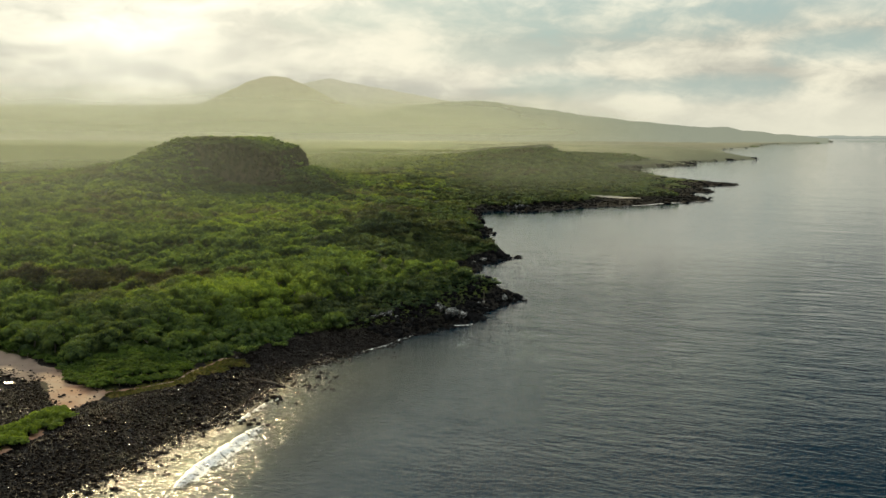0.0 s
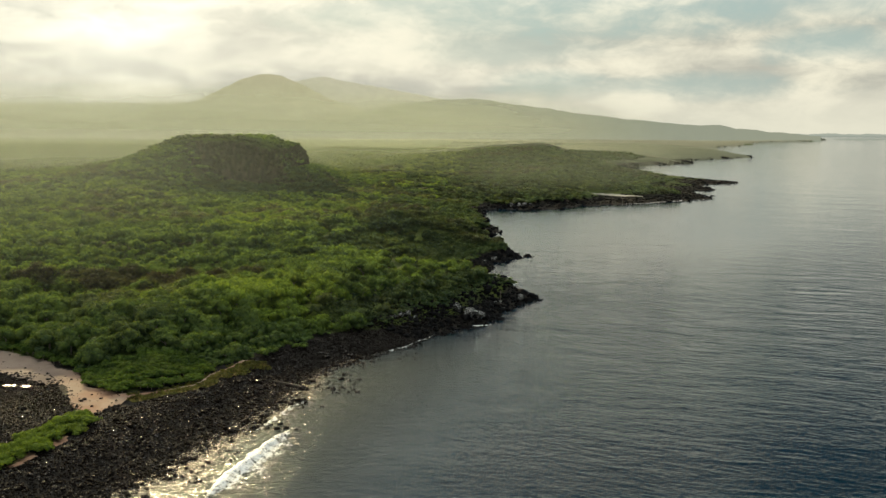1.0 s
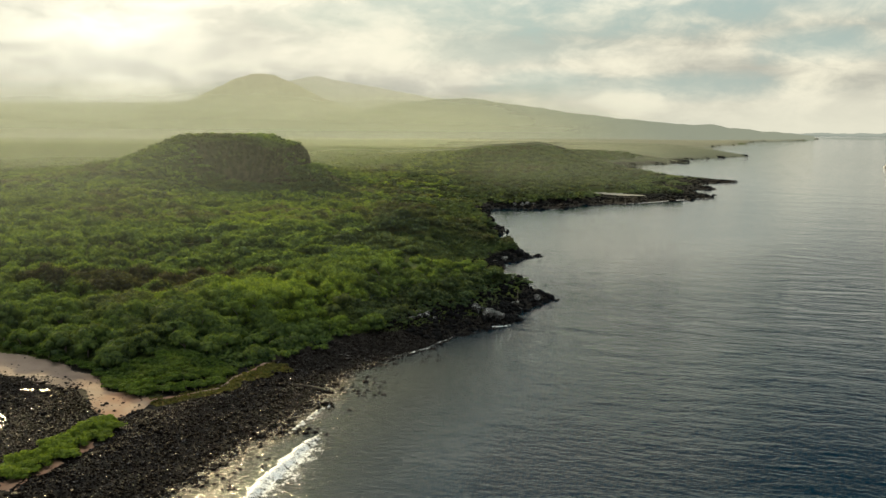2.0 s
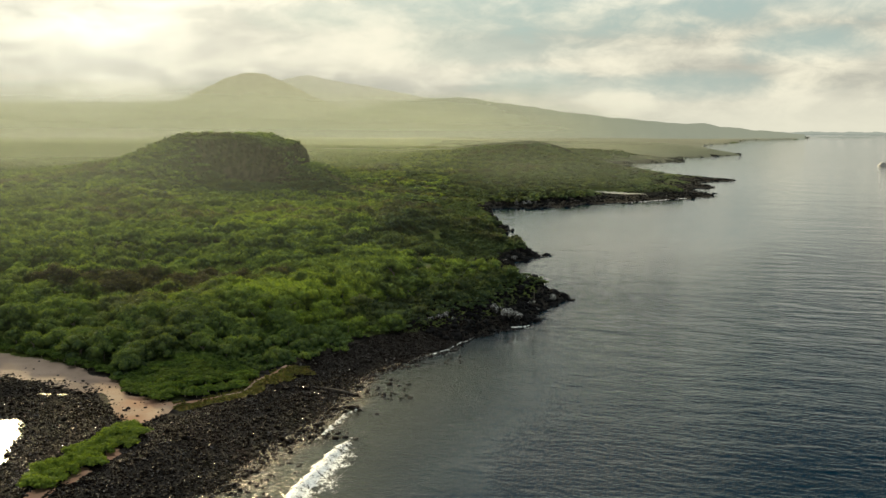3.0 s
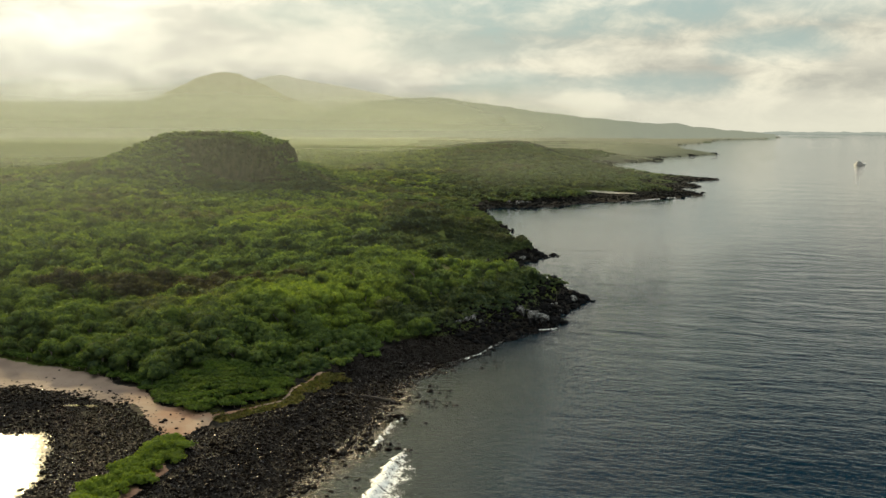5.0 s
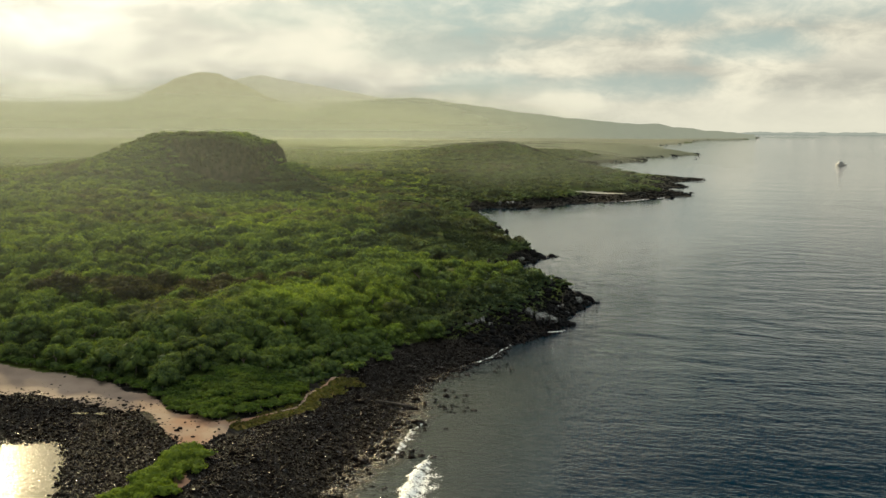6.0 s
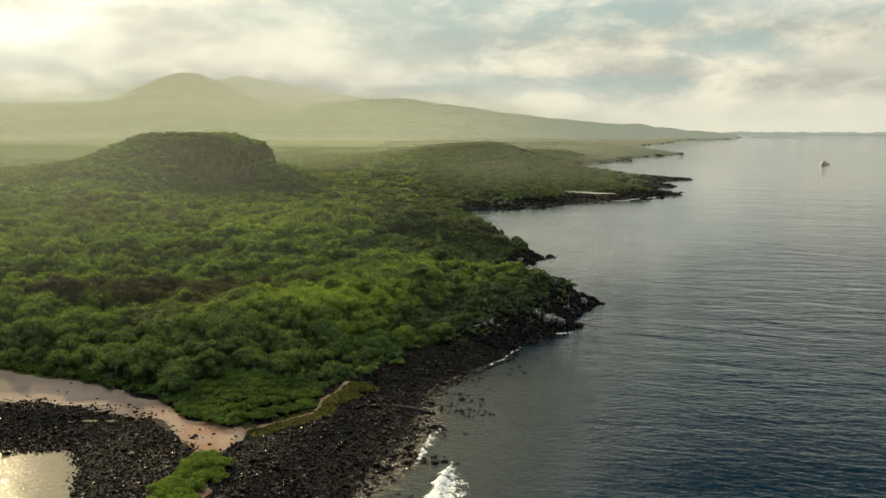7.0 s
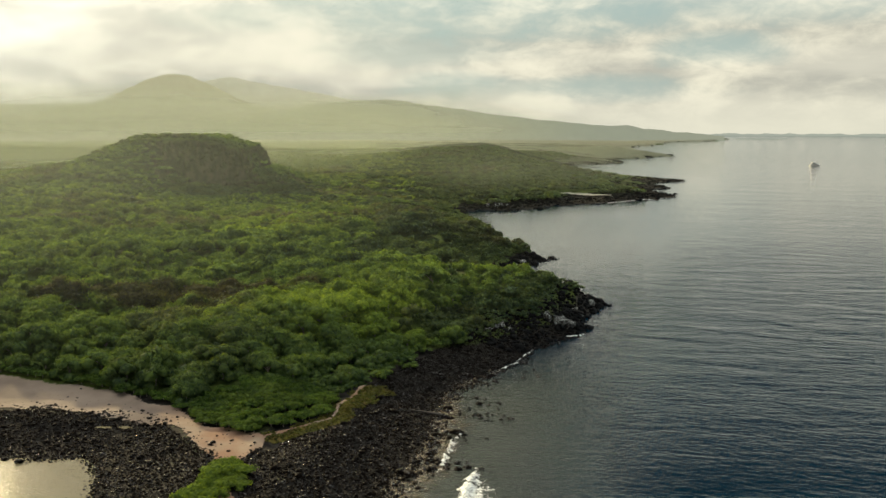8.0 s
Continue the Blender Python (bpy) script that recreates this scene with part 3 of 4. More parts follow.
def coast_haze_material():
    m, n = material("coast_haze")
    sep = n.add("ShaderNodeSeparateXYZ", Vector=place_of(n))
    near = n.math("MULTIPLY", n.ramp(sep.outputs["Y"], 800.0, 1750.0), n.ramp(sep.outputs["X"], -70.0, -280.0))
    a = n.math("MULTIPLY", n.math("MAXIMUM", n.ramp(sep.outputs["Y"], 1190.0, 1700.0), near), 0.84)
    # haze brightness put into the sheet's colour: bright inland, dimmer along the coast
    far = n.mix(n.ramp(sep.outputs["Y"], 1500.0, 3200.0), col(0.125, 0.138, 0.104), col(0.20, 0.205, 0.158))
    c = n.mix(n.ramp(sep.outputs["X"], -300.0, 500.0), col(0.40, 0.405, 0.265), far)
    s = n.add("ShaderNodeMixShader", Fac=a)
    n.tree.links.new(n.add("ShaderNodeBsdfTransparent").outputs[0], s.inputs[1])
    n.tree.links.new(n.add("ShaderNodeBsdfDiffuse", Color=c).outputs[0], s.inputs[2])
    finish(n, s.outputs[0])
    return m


def build_haze():
    # a thin sheet added over the treetops as haze, open round the flat-topped hill
    veil = veil_material("treetop_haze", 300.0, 2000.0, 0.5, 2.0, col(0.42, 0.455, 0.29))
    me = grid_mesh("haze_veil", -1500 + 13.0 * np.arange(153), 239 + 13.0 * np.arange(159), lambda x, y: land_height(x, y) + 7.0, veil,
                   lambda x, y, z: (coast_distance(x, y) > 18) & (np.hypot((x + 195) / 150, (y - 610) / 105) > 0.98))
    tagged(new("haze_veil", me), "translucent sheet over the treetops standing in for haze", "mist", kind="structure")
    # a sheet coloured as thicker haze over the far coast
    me = grid_mesh("haze_sheet", -1500 + 40.0 * np.arange(78), 780 + 40.0 * np.arange(94), lambda x, y: land_height(x, y) + 2.5, coast_haze_material(),
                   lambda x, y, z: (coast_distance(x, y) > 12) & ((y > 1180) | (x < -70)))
    tagged(new("haze_sheet", me), "translucent sheet over the far coast, grey haze in its colour", "mist", kind="structure")


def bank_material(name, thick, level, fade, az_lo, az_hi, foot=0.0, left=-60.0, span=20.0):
    """An upright sheet added as haze, the sun behind it, thinning upwards and towards its ends."""
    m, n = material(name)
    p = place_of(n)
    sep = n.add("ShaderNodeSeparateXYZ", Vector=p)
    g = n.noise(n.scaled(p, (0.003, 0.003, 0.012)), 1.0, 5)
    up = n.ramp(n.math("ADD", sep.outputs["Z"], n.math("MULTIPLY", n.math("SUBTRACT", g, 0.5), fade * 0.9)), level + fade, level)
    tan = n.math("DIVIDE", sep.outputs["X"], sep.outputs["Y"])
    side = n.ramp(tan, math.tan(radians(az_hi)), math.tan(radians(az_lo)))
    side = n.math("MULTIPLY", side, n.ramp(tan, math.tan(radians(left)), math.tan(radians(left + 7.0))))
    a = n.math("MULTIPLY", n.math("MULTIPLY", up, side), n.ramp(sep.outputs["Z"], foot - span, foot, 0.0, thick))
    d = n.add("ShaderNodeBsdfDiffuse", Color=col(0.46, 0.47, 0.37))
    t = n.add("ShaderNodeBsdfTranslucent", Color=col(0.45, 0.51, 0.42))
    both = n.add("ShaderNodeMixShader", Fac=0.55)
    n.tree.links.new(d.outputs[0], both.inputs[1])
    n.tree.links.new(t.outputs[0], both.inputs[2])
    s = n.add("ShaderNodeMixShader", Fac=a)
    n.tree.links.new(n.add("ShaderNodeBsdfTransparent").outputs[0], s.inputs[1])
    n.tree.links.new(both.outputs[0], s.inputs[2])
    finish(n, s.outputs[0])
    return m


def haze_bank(dist, az_lo, az_hi, top, mat):
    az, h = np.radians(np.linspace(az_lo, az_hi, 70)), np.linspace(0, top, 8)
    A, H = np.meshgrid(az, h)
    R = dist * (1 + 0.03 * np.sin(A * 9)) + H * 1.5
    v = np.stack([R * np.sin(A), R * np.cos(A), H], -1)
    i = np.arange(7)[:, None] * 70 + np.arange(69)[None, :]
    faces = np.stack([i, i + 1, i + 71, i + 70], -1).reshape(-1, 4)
    tagged(new("haze_bank", mesh_of("haze_bank", v, faces, mat, True)), "upright translucent sheet standing in for sunlit haze", "mist", kind="structure")


# upright sheets added in place of aerial haze, far ones first
haze_bank(2200, -52, 17, 260, bank_material("hill_foot_haze", 0.72, 62.0, 130.0, -3, 12, 72.0, -60.0, 62.0))
haze_bank(1450, -52, 13, 120, bank_material("plain_haze", 0.46, 54.0, 44.0, 4, 13, 54.0, -60.0, 42.0))
haze_bank(600, -5, 14, 70, bank_material("cape_haze", 0.21, 20.0, 40.0, 8, 14, 26.0, -5.0, 22.0))
# near sheets that lift the forest's dark tones as haze would
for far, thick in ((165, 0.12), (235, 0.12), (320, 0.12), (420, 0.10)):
    haze_bank(far, -52, 4, 100, bank_material("forest_haze", thick, 44.0, 50.0, -31, 0, 44.0, -60.0, 32.0))
build_haze()


# ---- shore surfaces ----
SPIT_GREEN = ((-77.0, 146.0, 2.6, 5.6), (-78.7, 138.0, 2.8, 5.2), (-80.4, 130.8, 2.6, 4.6))
SPIT_SAND = ((-75.4, 140.0, 1.1, 2.8), (-77.2, 132.0, 1.2, 3.0), (-79.6, 125.0, 1.3, 3.4))
POOLS = ((-101.6, 172.8, 1.3, 0.55), (-97.6, 172.2, 1.0, 0.5))
SAND_TOP = [(-700, 180), (-300, 195), (-180, 202), (-128.5, 197.5), (-119, 194.5), (-104, 187.5), (-92.5, 181), (-84.5, 170.5), (-76.5, 164.6), (-73, 164)]
SAND_FOOT = [(-700, 150), (-300, 175), (-180, 184), (-121.5, 180.3), (-113.5, 182), (-102, 176.3), (-97, 175.2), (-90.5, 171.4), (-84.7, 164.5), (-80.5, 157), (-77.6, 151.6), (-75.6, 156.0), (-73, 163.6)]
PATH_LINE = [(-73.2, 164.4), (-69.6, 168.6), (-66.1, 171.3), (-63.4, 173.3), (-62.8, 180.5), (-60.5, 184.5), (-59.1, 190.9), (-57.0, 191.6)]


def shore_distance(x, y):
    return coast_distance(x, y) + wobble(x, y)


def beach_line(y):
    """Width of the boulder beach."""
    return np.interp(y, (150, 165, 180, 195, 215, 230, 245), (24, 19.5, 15.5, 12.5, 12, 13.5, 16))


def along(line, x):
    return np.interp(x, [p[0] for p in line], [p[1] for p in line])


def sandy(x, y):
    n = 2.6 * fbm(x / 4.0, y / 4.0, 3, 31)
    return (x < -73.5) & (y < along(SAND_TOP, x) + 0.8 * n) & (y > along(SAND_FOOT, x) + n)


def path_distance(x, y):
    best = np.full(x.shape, 1e9)
    for (ax, ay), (bx, by) in zip(PATH_LINE, PATH_LINE[1:]):
        dx, dy = bx - ax, by - ay
        t = np.clip(((x - ax) * dx + (y - ay) * dy) / (dx * dx + dy * dy), 0, 1)
        best = np.minimum(best, np.hypot(x - ax - t * dx, y - ay - t * dy))
    return best


def draped(name, label, lo, hi, step, test, rise, mat, category):
    xs, ys = np.arange(lo[0], hi[0], step), np.arange(lo[1], hi[1], step)
    me = grid_mesh(name, xs, ys, lambda x, y: land_height(x, y) + rise, mat, lambda x, y, z: test(x, y))
    return tagged(new(name, me), label, category, kind="structure")


draped("sand_beach", "pale pink sand beach beside a lagoon", (-175, 150), (-70, 220), 0.5, sandy, 0.10, SAND, "beach")
draped("footpath", "narrow trodden sand path along the scrub", (-79, 160), (-58, 194), 0.25,
       lambda x, y: path_distance(x, y) < 0.22 + 0.3 * value_noise(x / 1.3, y / 1.3, 8), 0.12, SAND, "path")
draped("cove_sand", "small pale sand strip behind black lava", (60, 650), (130, 740), 1.5,
       lambda x, y: cove(x, y) > 0, 0.6, plain_material("coral_sand", (0.27, 0.26, 0.225), 0.9), "beach")


def inside(shapes, x, y, rag):
    """Inside one of several ragged ellipses."""
    ok = np.zeros(x.shape, dtype=bool)
    for cx, cy, rx, ry in shapes:
        ok |= np.hypot((x - cx) / rx, (y - cy) / ry) + rag * fbm(x / 1.5, y / 1.5, 3, 72) < 1.0
    return ok


draped("sand_patch", "small pink sand patches beside the green spit", (-84, 118), (-72, 146), 0.25, lambda x, y: inside(SPIT_SAND, x, y, 0.9), 0.10, SAND, "beach")


def build_pools():
    for cx, cy, rx, ry in POOLS:
        z = float(land_height(np.array([cx]), np.array([cy]))[0]) + 0.12
        me = grid_mesh("tide_pool", np.arange(cx - rx - 1, cx + rx + 1, 0.2), np.arange(cy - ry - 1, cy + ry + 1, 0.2), lambda x, y: z + 0.0 * x, WATER,
                       lambda x, y, h: inside(((cx, cy, rx, ry),), x, y, 1.0))
        tagged(new("tide_pool", me), "shallow shining tide pool among the boulders", "pool", "tide pools")


build_pools()


def dry_grass_material():
    m, n = material("dry_grass")
    p = place_of(n)
    c = n.mix(n.ramp(n.noise(p, 0.5, 5), 0.35, 0.65), col(0.045, 0.055, 0.012), col(0.10, 0.075, 0.022))
    bump = n.add("ShaderNodeBump", Strength=0.8, Distance=0.3, Height=n.noise(p, 4.0, 4))
    finish(n, n.add("ShaderNodeBsdfPrincipled", Base_Color=c, Roughness=0.95, Specular_IOR_Level=0.05, Normal=bump.outputs[0]).outputs[0])
    return m


draped("grass_verge", "yellow-brown dry grass above the boulders", (-80, 156), (-52, 200), 0.4,
       lambda x, y: (path_distance(x - 1.4, y + 1.2) < 2.0 + 3.0 * fbm(x / 3, y / 3, 3, 17)) & (x > -74), 0.07, dry_grass_material(), "grass")


# ---- shapes shared by plants and rocks ----
def ico(levels):
    bm = bmesh.new()
    bmesh.ops.create_icosphere(bm, subdivisions=levels, radius=1.0)
    bm.verts.ensure_lookup_table()
    v = np.array([x.co[:] for x in bm.verts])
    f = np.array([[x.index for x in face.verts] for face in bm.faces])
    bm.free()
    return v, f


ICO1, ICO2 = ico(1), ico(2)


def unit(rng, n):
    v = rng.normal(size=(n, 3))
    return v / np.linalg.norm(v, axis=1)[:, None]


def crown(rng, lobes, leaves, leaf, ball=ICO1, flat=0.62, skirt=0):
    """A dome of leafy lobes, about 1 wide (radius) and 1 high: vertices and triangles."""
    V, F, base = [], [], 0
    centres, radii = [], []
    for k in range(lobes):
        rr = 0.68 * math.sqrt((k + 0.3) / lobes) * rng.uniform(0.85, 1.15)
        a = k * 2.39996 + rng.uniform(-0.4, 0.4)
        centres.append((rr * math.cos(a), rr * math.sin(a), 0.66 - 0.42 * rr ** 1.6 + rng.uniform(-0.07, 0.07)))
        radii.append(rng.uniform(0.30, 0.46))
    for k in range(skirt):
        a = k * 6.283 / skirt + rng.uniform(-0.4, 0.4)
        centres.append((0.66 * math.cos(a), 0.66 * math.sin(a), 0.14 + rng.uniform(-0.04, 0.06)))
        radii.append(rng.uniform(0.30, 0.40))
    for c, r in zip(centres, radii):
        v = ball[0] * (1 + 0.28 * rng.normal(size=(len(ball[0]), 1)).clip(-1.3, 1.3) * 0.7) * r * 0.76
        V.append(v * (1, 1, flat) + c)
        F.append(ball[1] + base)
        base += len(v)
    pick = rng.integers(0, len(centres), leaves)
    d = unit(rng, leaves)
    d[:, 2] = np.abs(d[:, 2]) - 0.28 * rng.random(leaves)
    c, r = np.array(centres)[pick], np.array(radii)[pick][:, None]
    pos = c + d * r * (1, 1, flat) * rng.uniform(0.8, 1.2, (leaves, 1))
    nrm = d + 0.42 * unit(rng, leaves) + (0, 0, 0.2)
    nrm /= np.linalg.norm(nrm, axis=1)[:, None]
    t = np.cross(nrm, unit(rng, leaves))
    t /= np.linalg.norm(t, axis=1)[:, None]
    b = np.cross(nrm, t)
    s = leaf * rng.uniform(0.6, 1.35, (leaves, 1))
    quad = np.stack([pos - t * s, pos + b * s * 0.62 + nrm * s * 0.15, pos + t * s, pos - b * s * 0.62 + nrm * s * 0.15], 1).reshape(-1, 3)
    q = base + np.arange(leaves)[:, None] * 4
    V.append(quad)
    F.append(np.concatenate([q + (0, 1, 2), q + (0, 2, 3)]))
    return np.concatenate(V), np.concatenate(F)


def limb(p0, p1, r0, r1, sides=6):
    p0, p1 = np.array(p0, float), np.array(p1, float)
    ax = (p1 - p0) / np.linalg.norm(p1 - p0)
    u = np.cross(ax, (0.31, 0.95, 0.1))
    u /= np.linalg.norm(u)
    w = np.cross(ax, u)
    a = np.arange(sides) * 2 * math.pi / sides
    ring = np.cos(a)[:, None] * u + np.sin(a)[:, None] * w
    v = np.concatenate([p0 + ring * r0, p1 + ring * r1])
    i = np.arange(sides)
    j = (i + 1) % sides
    f = np.concatenate([np.stack([i, j, j + sides], 1), np.stack([i, j + sides, i + sides], 1)])
    return v, f


def joined(pieces):
    V, F, base = [], [], 0
    for v, f in pieces:
        V.append(v)
        F.append(f + base)
        base += len(v)
    return np.concatenate(V), np.concatenate(F)


def trunk(rng):
    """A short crooked trunk that forks into limbs, 1 high."""
    fork = (rng.uniform(-0.06, 0.06), rng.uniform(-0.06, 0.06), 0.32)
    pieces = [limb((0, 0, -0.08), fork, 0.055, 0.04)]
    for k in range(5):
        a = k * 1.257 + rng.uniform(-0.3, 0.3)
        elbow = (fork[0] + 0.2 * math.cos(a), fork[1] + 0.2 * math.sin(a), 0.48)
        pieces.append(limb(fork, elbow, 0.032, 0.022, 5))
        pieces.append(limb(elbow, (0.45 * math.cos(a + 0.3), 0.45 * math.sin(a + 0.3), 0.62), 0.022, 0.008, 5))
    return joined(pieces)


# ---- where plants grow ----
def tree_ground(x, y, z, d):
    """True where trees can stand."""
    beach = beachness(x, y)
    cape = 10.0 - 1.5 * smooth(315, 340, y) * smooth(520, 480, y) + 6.0 * smooth(500, 640, y) + 0.18 * np.clip(x - 90, 0, None)
    line = (beach_line(y) + 1.5) * beach + cape * (1 - beach)
    ok = d + 2.0 * fbm(x / 6, y / 6, 2, 77) > line
    ok &= (x > -73.5) | (y > along(SAND_TOP, x) + 3.2)
    ok &= (cove(x, y - 5) < 0) & (cove(x, y) < 0) & ~((np.abs(x - 98) < 30) & (y > 600) & (y < cove_line(x)))
    ok &= ~((y > 770) & (y < 1000) & (x > 176))
    ok &= (path_distance(x, y) > 2.2) & (path_distance(x - 2.0, y + 1.5) > 3.0)
    return ok


def shrub_ground(x, y):
    """The low bright scrub behind the beach."""
    return np.hypot((x + 75.5) / 13.5, (y - 177) / 13.5) < 1


def along_path(y):
    return np.interp(y, [p[1] for p in PATH_LINE], [p[0] for p in PATH_LINE])


def scatter(x0, x1, y0, y1, spacing, rng):
    """A jittered triangular grid of places."""
    xs, ys = np.arange(x0, x1, spacing), np.arange(y0, y1, spacing * 0.87)
    X, Y = np.meshgrid(xs, ys)
    X = X + (np.arange(len(ys)) % 2)[:, None] * spacing / 2
    X, Y = X + rng.uniform(-0.36, 0.36, X.shape) * spacing, Y + rng.uniform(-0.36, 0.36, Y.shape) * spacing
    return X.ravel(), Y.ravel()


def planted(V, F, x, y, z, turn, wide, high):
    c, s = np.cos(turn), np.sin(turn)
    out = np.empty_like(V)
    out[:, 0] = (V[:, 0] * c - V[:, 1] * s) * wide + x
    out[:, 1] = (V[:, 0] * s + V[:, 1] * c) * wide + y
    out[:, 2] = V[:, 2] * high + z
    return out, F


def wood(name, label, shapes, places, mat):
    pieces = [planted(*shapes[k % len(shapes)], *row) for k, row in enumerate(places)]
    V, F = joined(pieces)
    tagged(new(name, mesh_of(name, V, F, mat)), label, "forest", kind="stuff")


def build_trees():
    rng = np.random.default_rng(21)
    x, y = scatter(-260, 20, 160, 440, 6.1, rng)
    z, d = land_height(x, y), coast_distance(x, y) + wobble(x, y)
    ok = tree_ground(x, y, z, d) & ~shrub_ground(x, y) & (x > -60 - 0.55 * (y - 20))
    x, y, z, d = x[ok], y[ok], z[ok], d[ok]
    size = np.clip(1 + 0.9 * fbm(x / 17, y / 17, 2, 91) + rng.normal(0, 0.13, len(x)), 0.6, 1.6)
    size *= 0.66 + 0.34 * smooth(8, 44, d)
    wide, high, turn = 4.1 * size, 5.2 * size ** 0.8 * rng.uniform(0.86, 1.16, len(x)), rng.uniform(0, 6.28, len(x))
    point = (y > 226) & (d < 19 + 20 * fbm(x / 18, y / 18, 2, 47)) | (y > 300) & (x > -62 + 9.0 * fbm(x / 15, y / 15, 2, 41) + 0.05 * (y - 300))
    order = np.argsort(np.hypot(x + 62, y - 150) + 400.0 * point)
    first = order[:290]
    crowns = [mesh_of("crown", *crown(rng, 8, 1100, 0.055, ICO1, 0.62, 5), LEAVES) for _ in range(9)]
    trunks = [mesh_of("trunk", *trunk(rng), BARK) for _ in range(4)]
    kinds = []
    for k, me in enumerate(crowns):
        root = new("tree")
        tagged(root, "small broad-crowned green tree in dry coastal forest", "tree", "coastal forest")
        part("trunk", trunks[k % 4], root, "grey forked trunk")
        part("crown", me, root)
        kinds.append(root)
    for k, i in enumerate(first):
        m = Matrix.LocRotScale((x[i], y[i], z[i] - 0.1), Euler((0, 0, turn[i])), (wide[i], wide[i], high[i]))
        if k < len(kinds):
            kinds[k].matrix_basis = m
        else:
            ob = copy_thing(kinds[k % len(kinds)], Matrix())
            ob.matrix_basis = m
    rest = order[290:]
    shapes = [crown(rng, 6, 205, 0.105, ICO1) for _ in range(10)]
    # trees behind the capes get the leaf colour with cloud shade in it
    for name, label, mat, side in (("forest_canopy", "dense green dry forest on the coastal slope", LEAVES, False), ("point_forest", "low forest behind the lava capes, cloud shade put into its dark green", SHADED_LEAVES, True)):
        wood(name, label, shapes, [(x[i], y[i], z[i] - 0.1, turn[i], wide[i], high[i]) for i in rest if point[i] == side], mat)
    # farther off the crowns run together
    far = [crown(rng, 3, 22, 0.22, ICO1) for _ in range(8)]
    places = []
    for y0, y1, s in ((440, 560, 7.2), (560, 760, 9.0), (760, 1050, 13.0), (1050, 1650, 16.0)):
        x, y = scatter(-0.62 * y1 - 70, 260, y0, y1, s, rng)
        z, d = land_height(x, y), coast_distance(x, y) + wobble(x, y)
        step = 3.0
        slope = np.hypot(land_height(x + step, y) - z, land_height(x, y + step) - z) / step
        ok = tree_ground(x, y, z, d) & (x > -70 - 0.60 * (y - 20)) & (slope < 1.3)
        for i in np.nonzero(ok)[0]:
            w = s * 0.74 * rng.uniform(0.7, 1.3)
            top = 0.6 if math.hypot(x[i] + 170, y[i] - 615) < 95 else 1.0
            places.append((x[i], y[i], z[i] - 0.3, rng.uniform(0, 6.28), w * (0.8 + 0.2 * top), min(w * 0.95, 4.6 + 0.05 * s) * top * rng.uniform(0.75, 1.2)))
    x, y = scatter(-330, -85, 520, 690, 4.8, rng)
    z = land_height(x, y)
    slope = np.hypot(land_height(x + 2, y) - z, land_height(x, y + 2) - z) / 2
    for i in np.nonzero((slope < 2.0) & (mesa(x, y) > 3) & ((slope < 0.8) | (rng.random(len(x)) < 0.2)))[0]:
        w = rng.uniform(2.0, 3.6)
        places.append((x[i], y[i], z[i] - 0.3, rng.uniform(0, 6.28), w, w * rng.uniform(0.9, 1.4)))
    # the far cape and the hill's unlit foot: shade by the darker leaf colour
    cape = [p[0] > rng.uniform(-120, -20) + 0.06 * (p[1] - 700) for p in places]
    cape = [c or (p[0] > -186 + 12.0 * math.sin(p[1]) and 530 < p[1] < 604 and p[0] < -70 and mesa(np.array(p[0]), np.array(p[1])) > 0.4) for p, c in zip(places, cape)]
    # trees far up the plain take the leaf colour paled for haze
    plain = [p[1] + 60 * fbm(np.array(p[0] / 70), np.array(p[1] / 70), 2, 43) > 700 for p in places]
    wood("mid_forest", "green forest round the flat-topped hill", far, [p for p, c, f in zip(places, cape, plain) if not c and not f], LEAVES)
    wood("far_forest", "forest on the far plain, pale green standing in for haze", far, [p for p, c, f in zip(places, cape, plain) if not c and f], HAZED_LEAVES)
    wood("cape_forest", "low forest on the far cape and the hill's foot, shade put into its dark green", far, [p for p, c in zip(places, cape) if c], SHADED_LEAVES)
    # low scrub on the edges of the capes
    x, y = scatter(-75, 25, 165, 560, 2.6, rng)
    z, d = land_height(x, y), coast_distance(x, y) + wobble(x, y)
    beach = beachness(x, y)
    line = (beach_line(y) - 0.5) * beach + (7.5 - 1.5 * smooth(315, 340, y)) * (1 - beach)
    ok = (d + 2.5 * fbm(x / 5, y / 5, 2, 78) > line) & (d < line + 20) & (path_distance(x, y) > 1.5) & (path_distance(x - 1.4, y + 1.2) > 2.2) & ~shrub_ground(x, y)
    edge = [crown(rng, 3, 46, 0.17) for _ in range(8)]
    low = [(x[i], y[i], z[i] - 0.2, rng.uniform(0, 6.28), rng.uniform(1.3, 2.4), rng.uniform(1.3, 2.6)) for i in np.nonzero(ok)[0]]
    wood("edge_scrub", "low green scrub above the boulder beach", edge, [p for p in low if p[1] < 222], LEAVES)
    # cape scrub has the same shade in its colour
    wood("cape_scrub", "scrub along the lava capes, cloud shade put into its dark green", edge, [p for p in low if p[1] >= 222], SHADED_LEAVES)
    x, y = scatter(-78, -52, 156, 200, 0.75, rng)
    z = land_height(x, y)
    ok = (path_distance(x - 1.4, y + 1.2) < 2.4 + 3.0 * fbm(x / 3, y / 3, 3, 17)) & (x > -74) & (path_distance(x, y) > 0.4)
    tuft = [crown(rng, 2, 24, 0.26, ICO1, 0.8) for _ in range(6)]
    wood("grass_tufts", "yellow-brown dry grass tufts above the boulders", tuft, [(x[i], y[i], z[i], rng.uniform(0, 6.28), rng.uniform(0.35, 0.75), rng.uniform(0.25, 0.6)) for i in np.nonzero(ok)[0]], DRY)
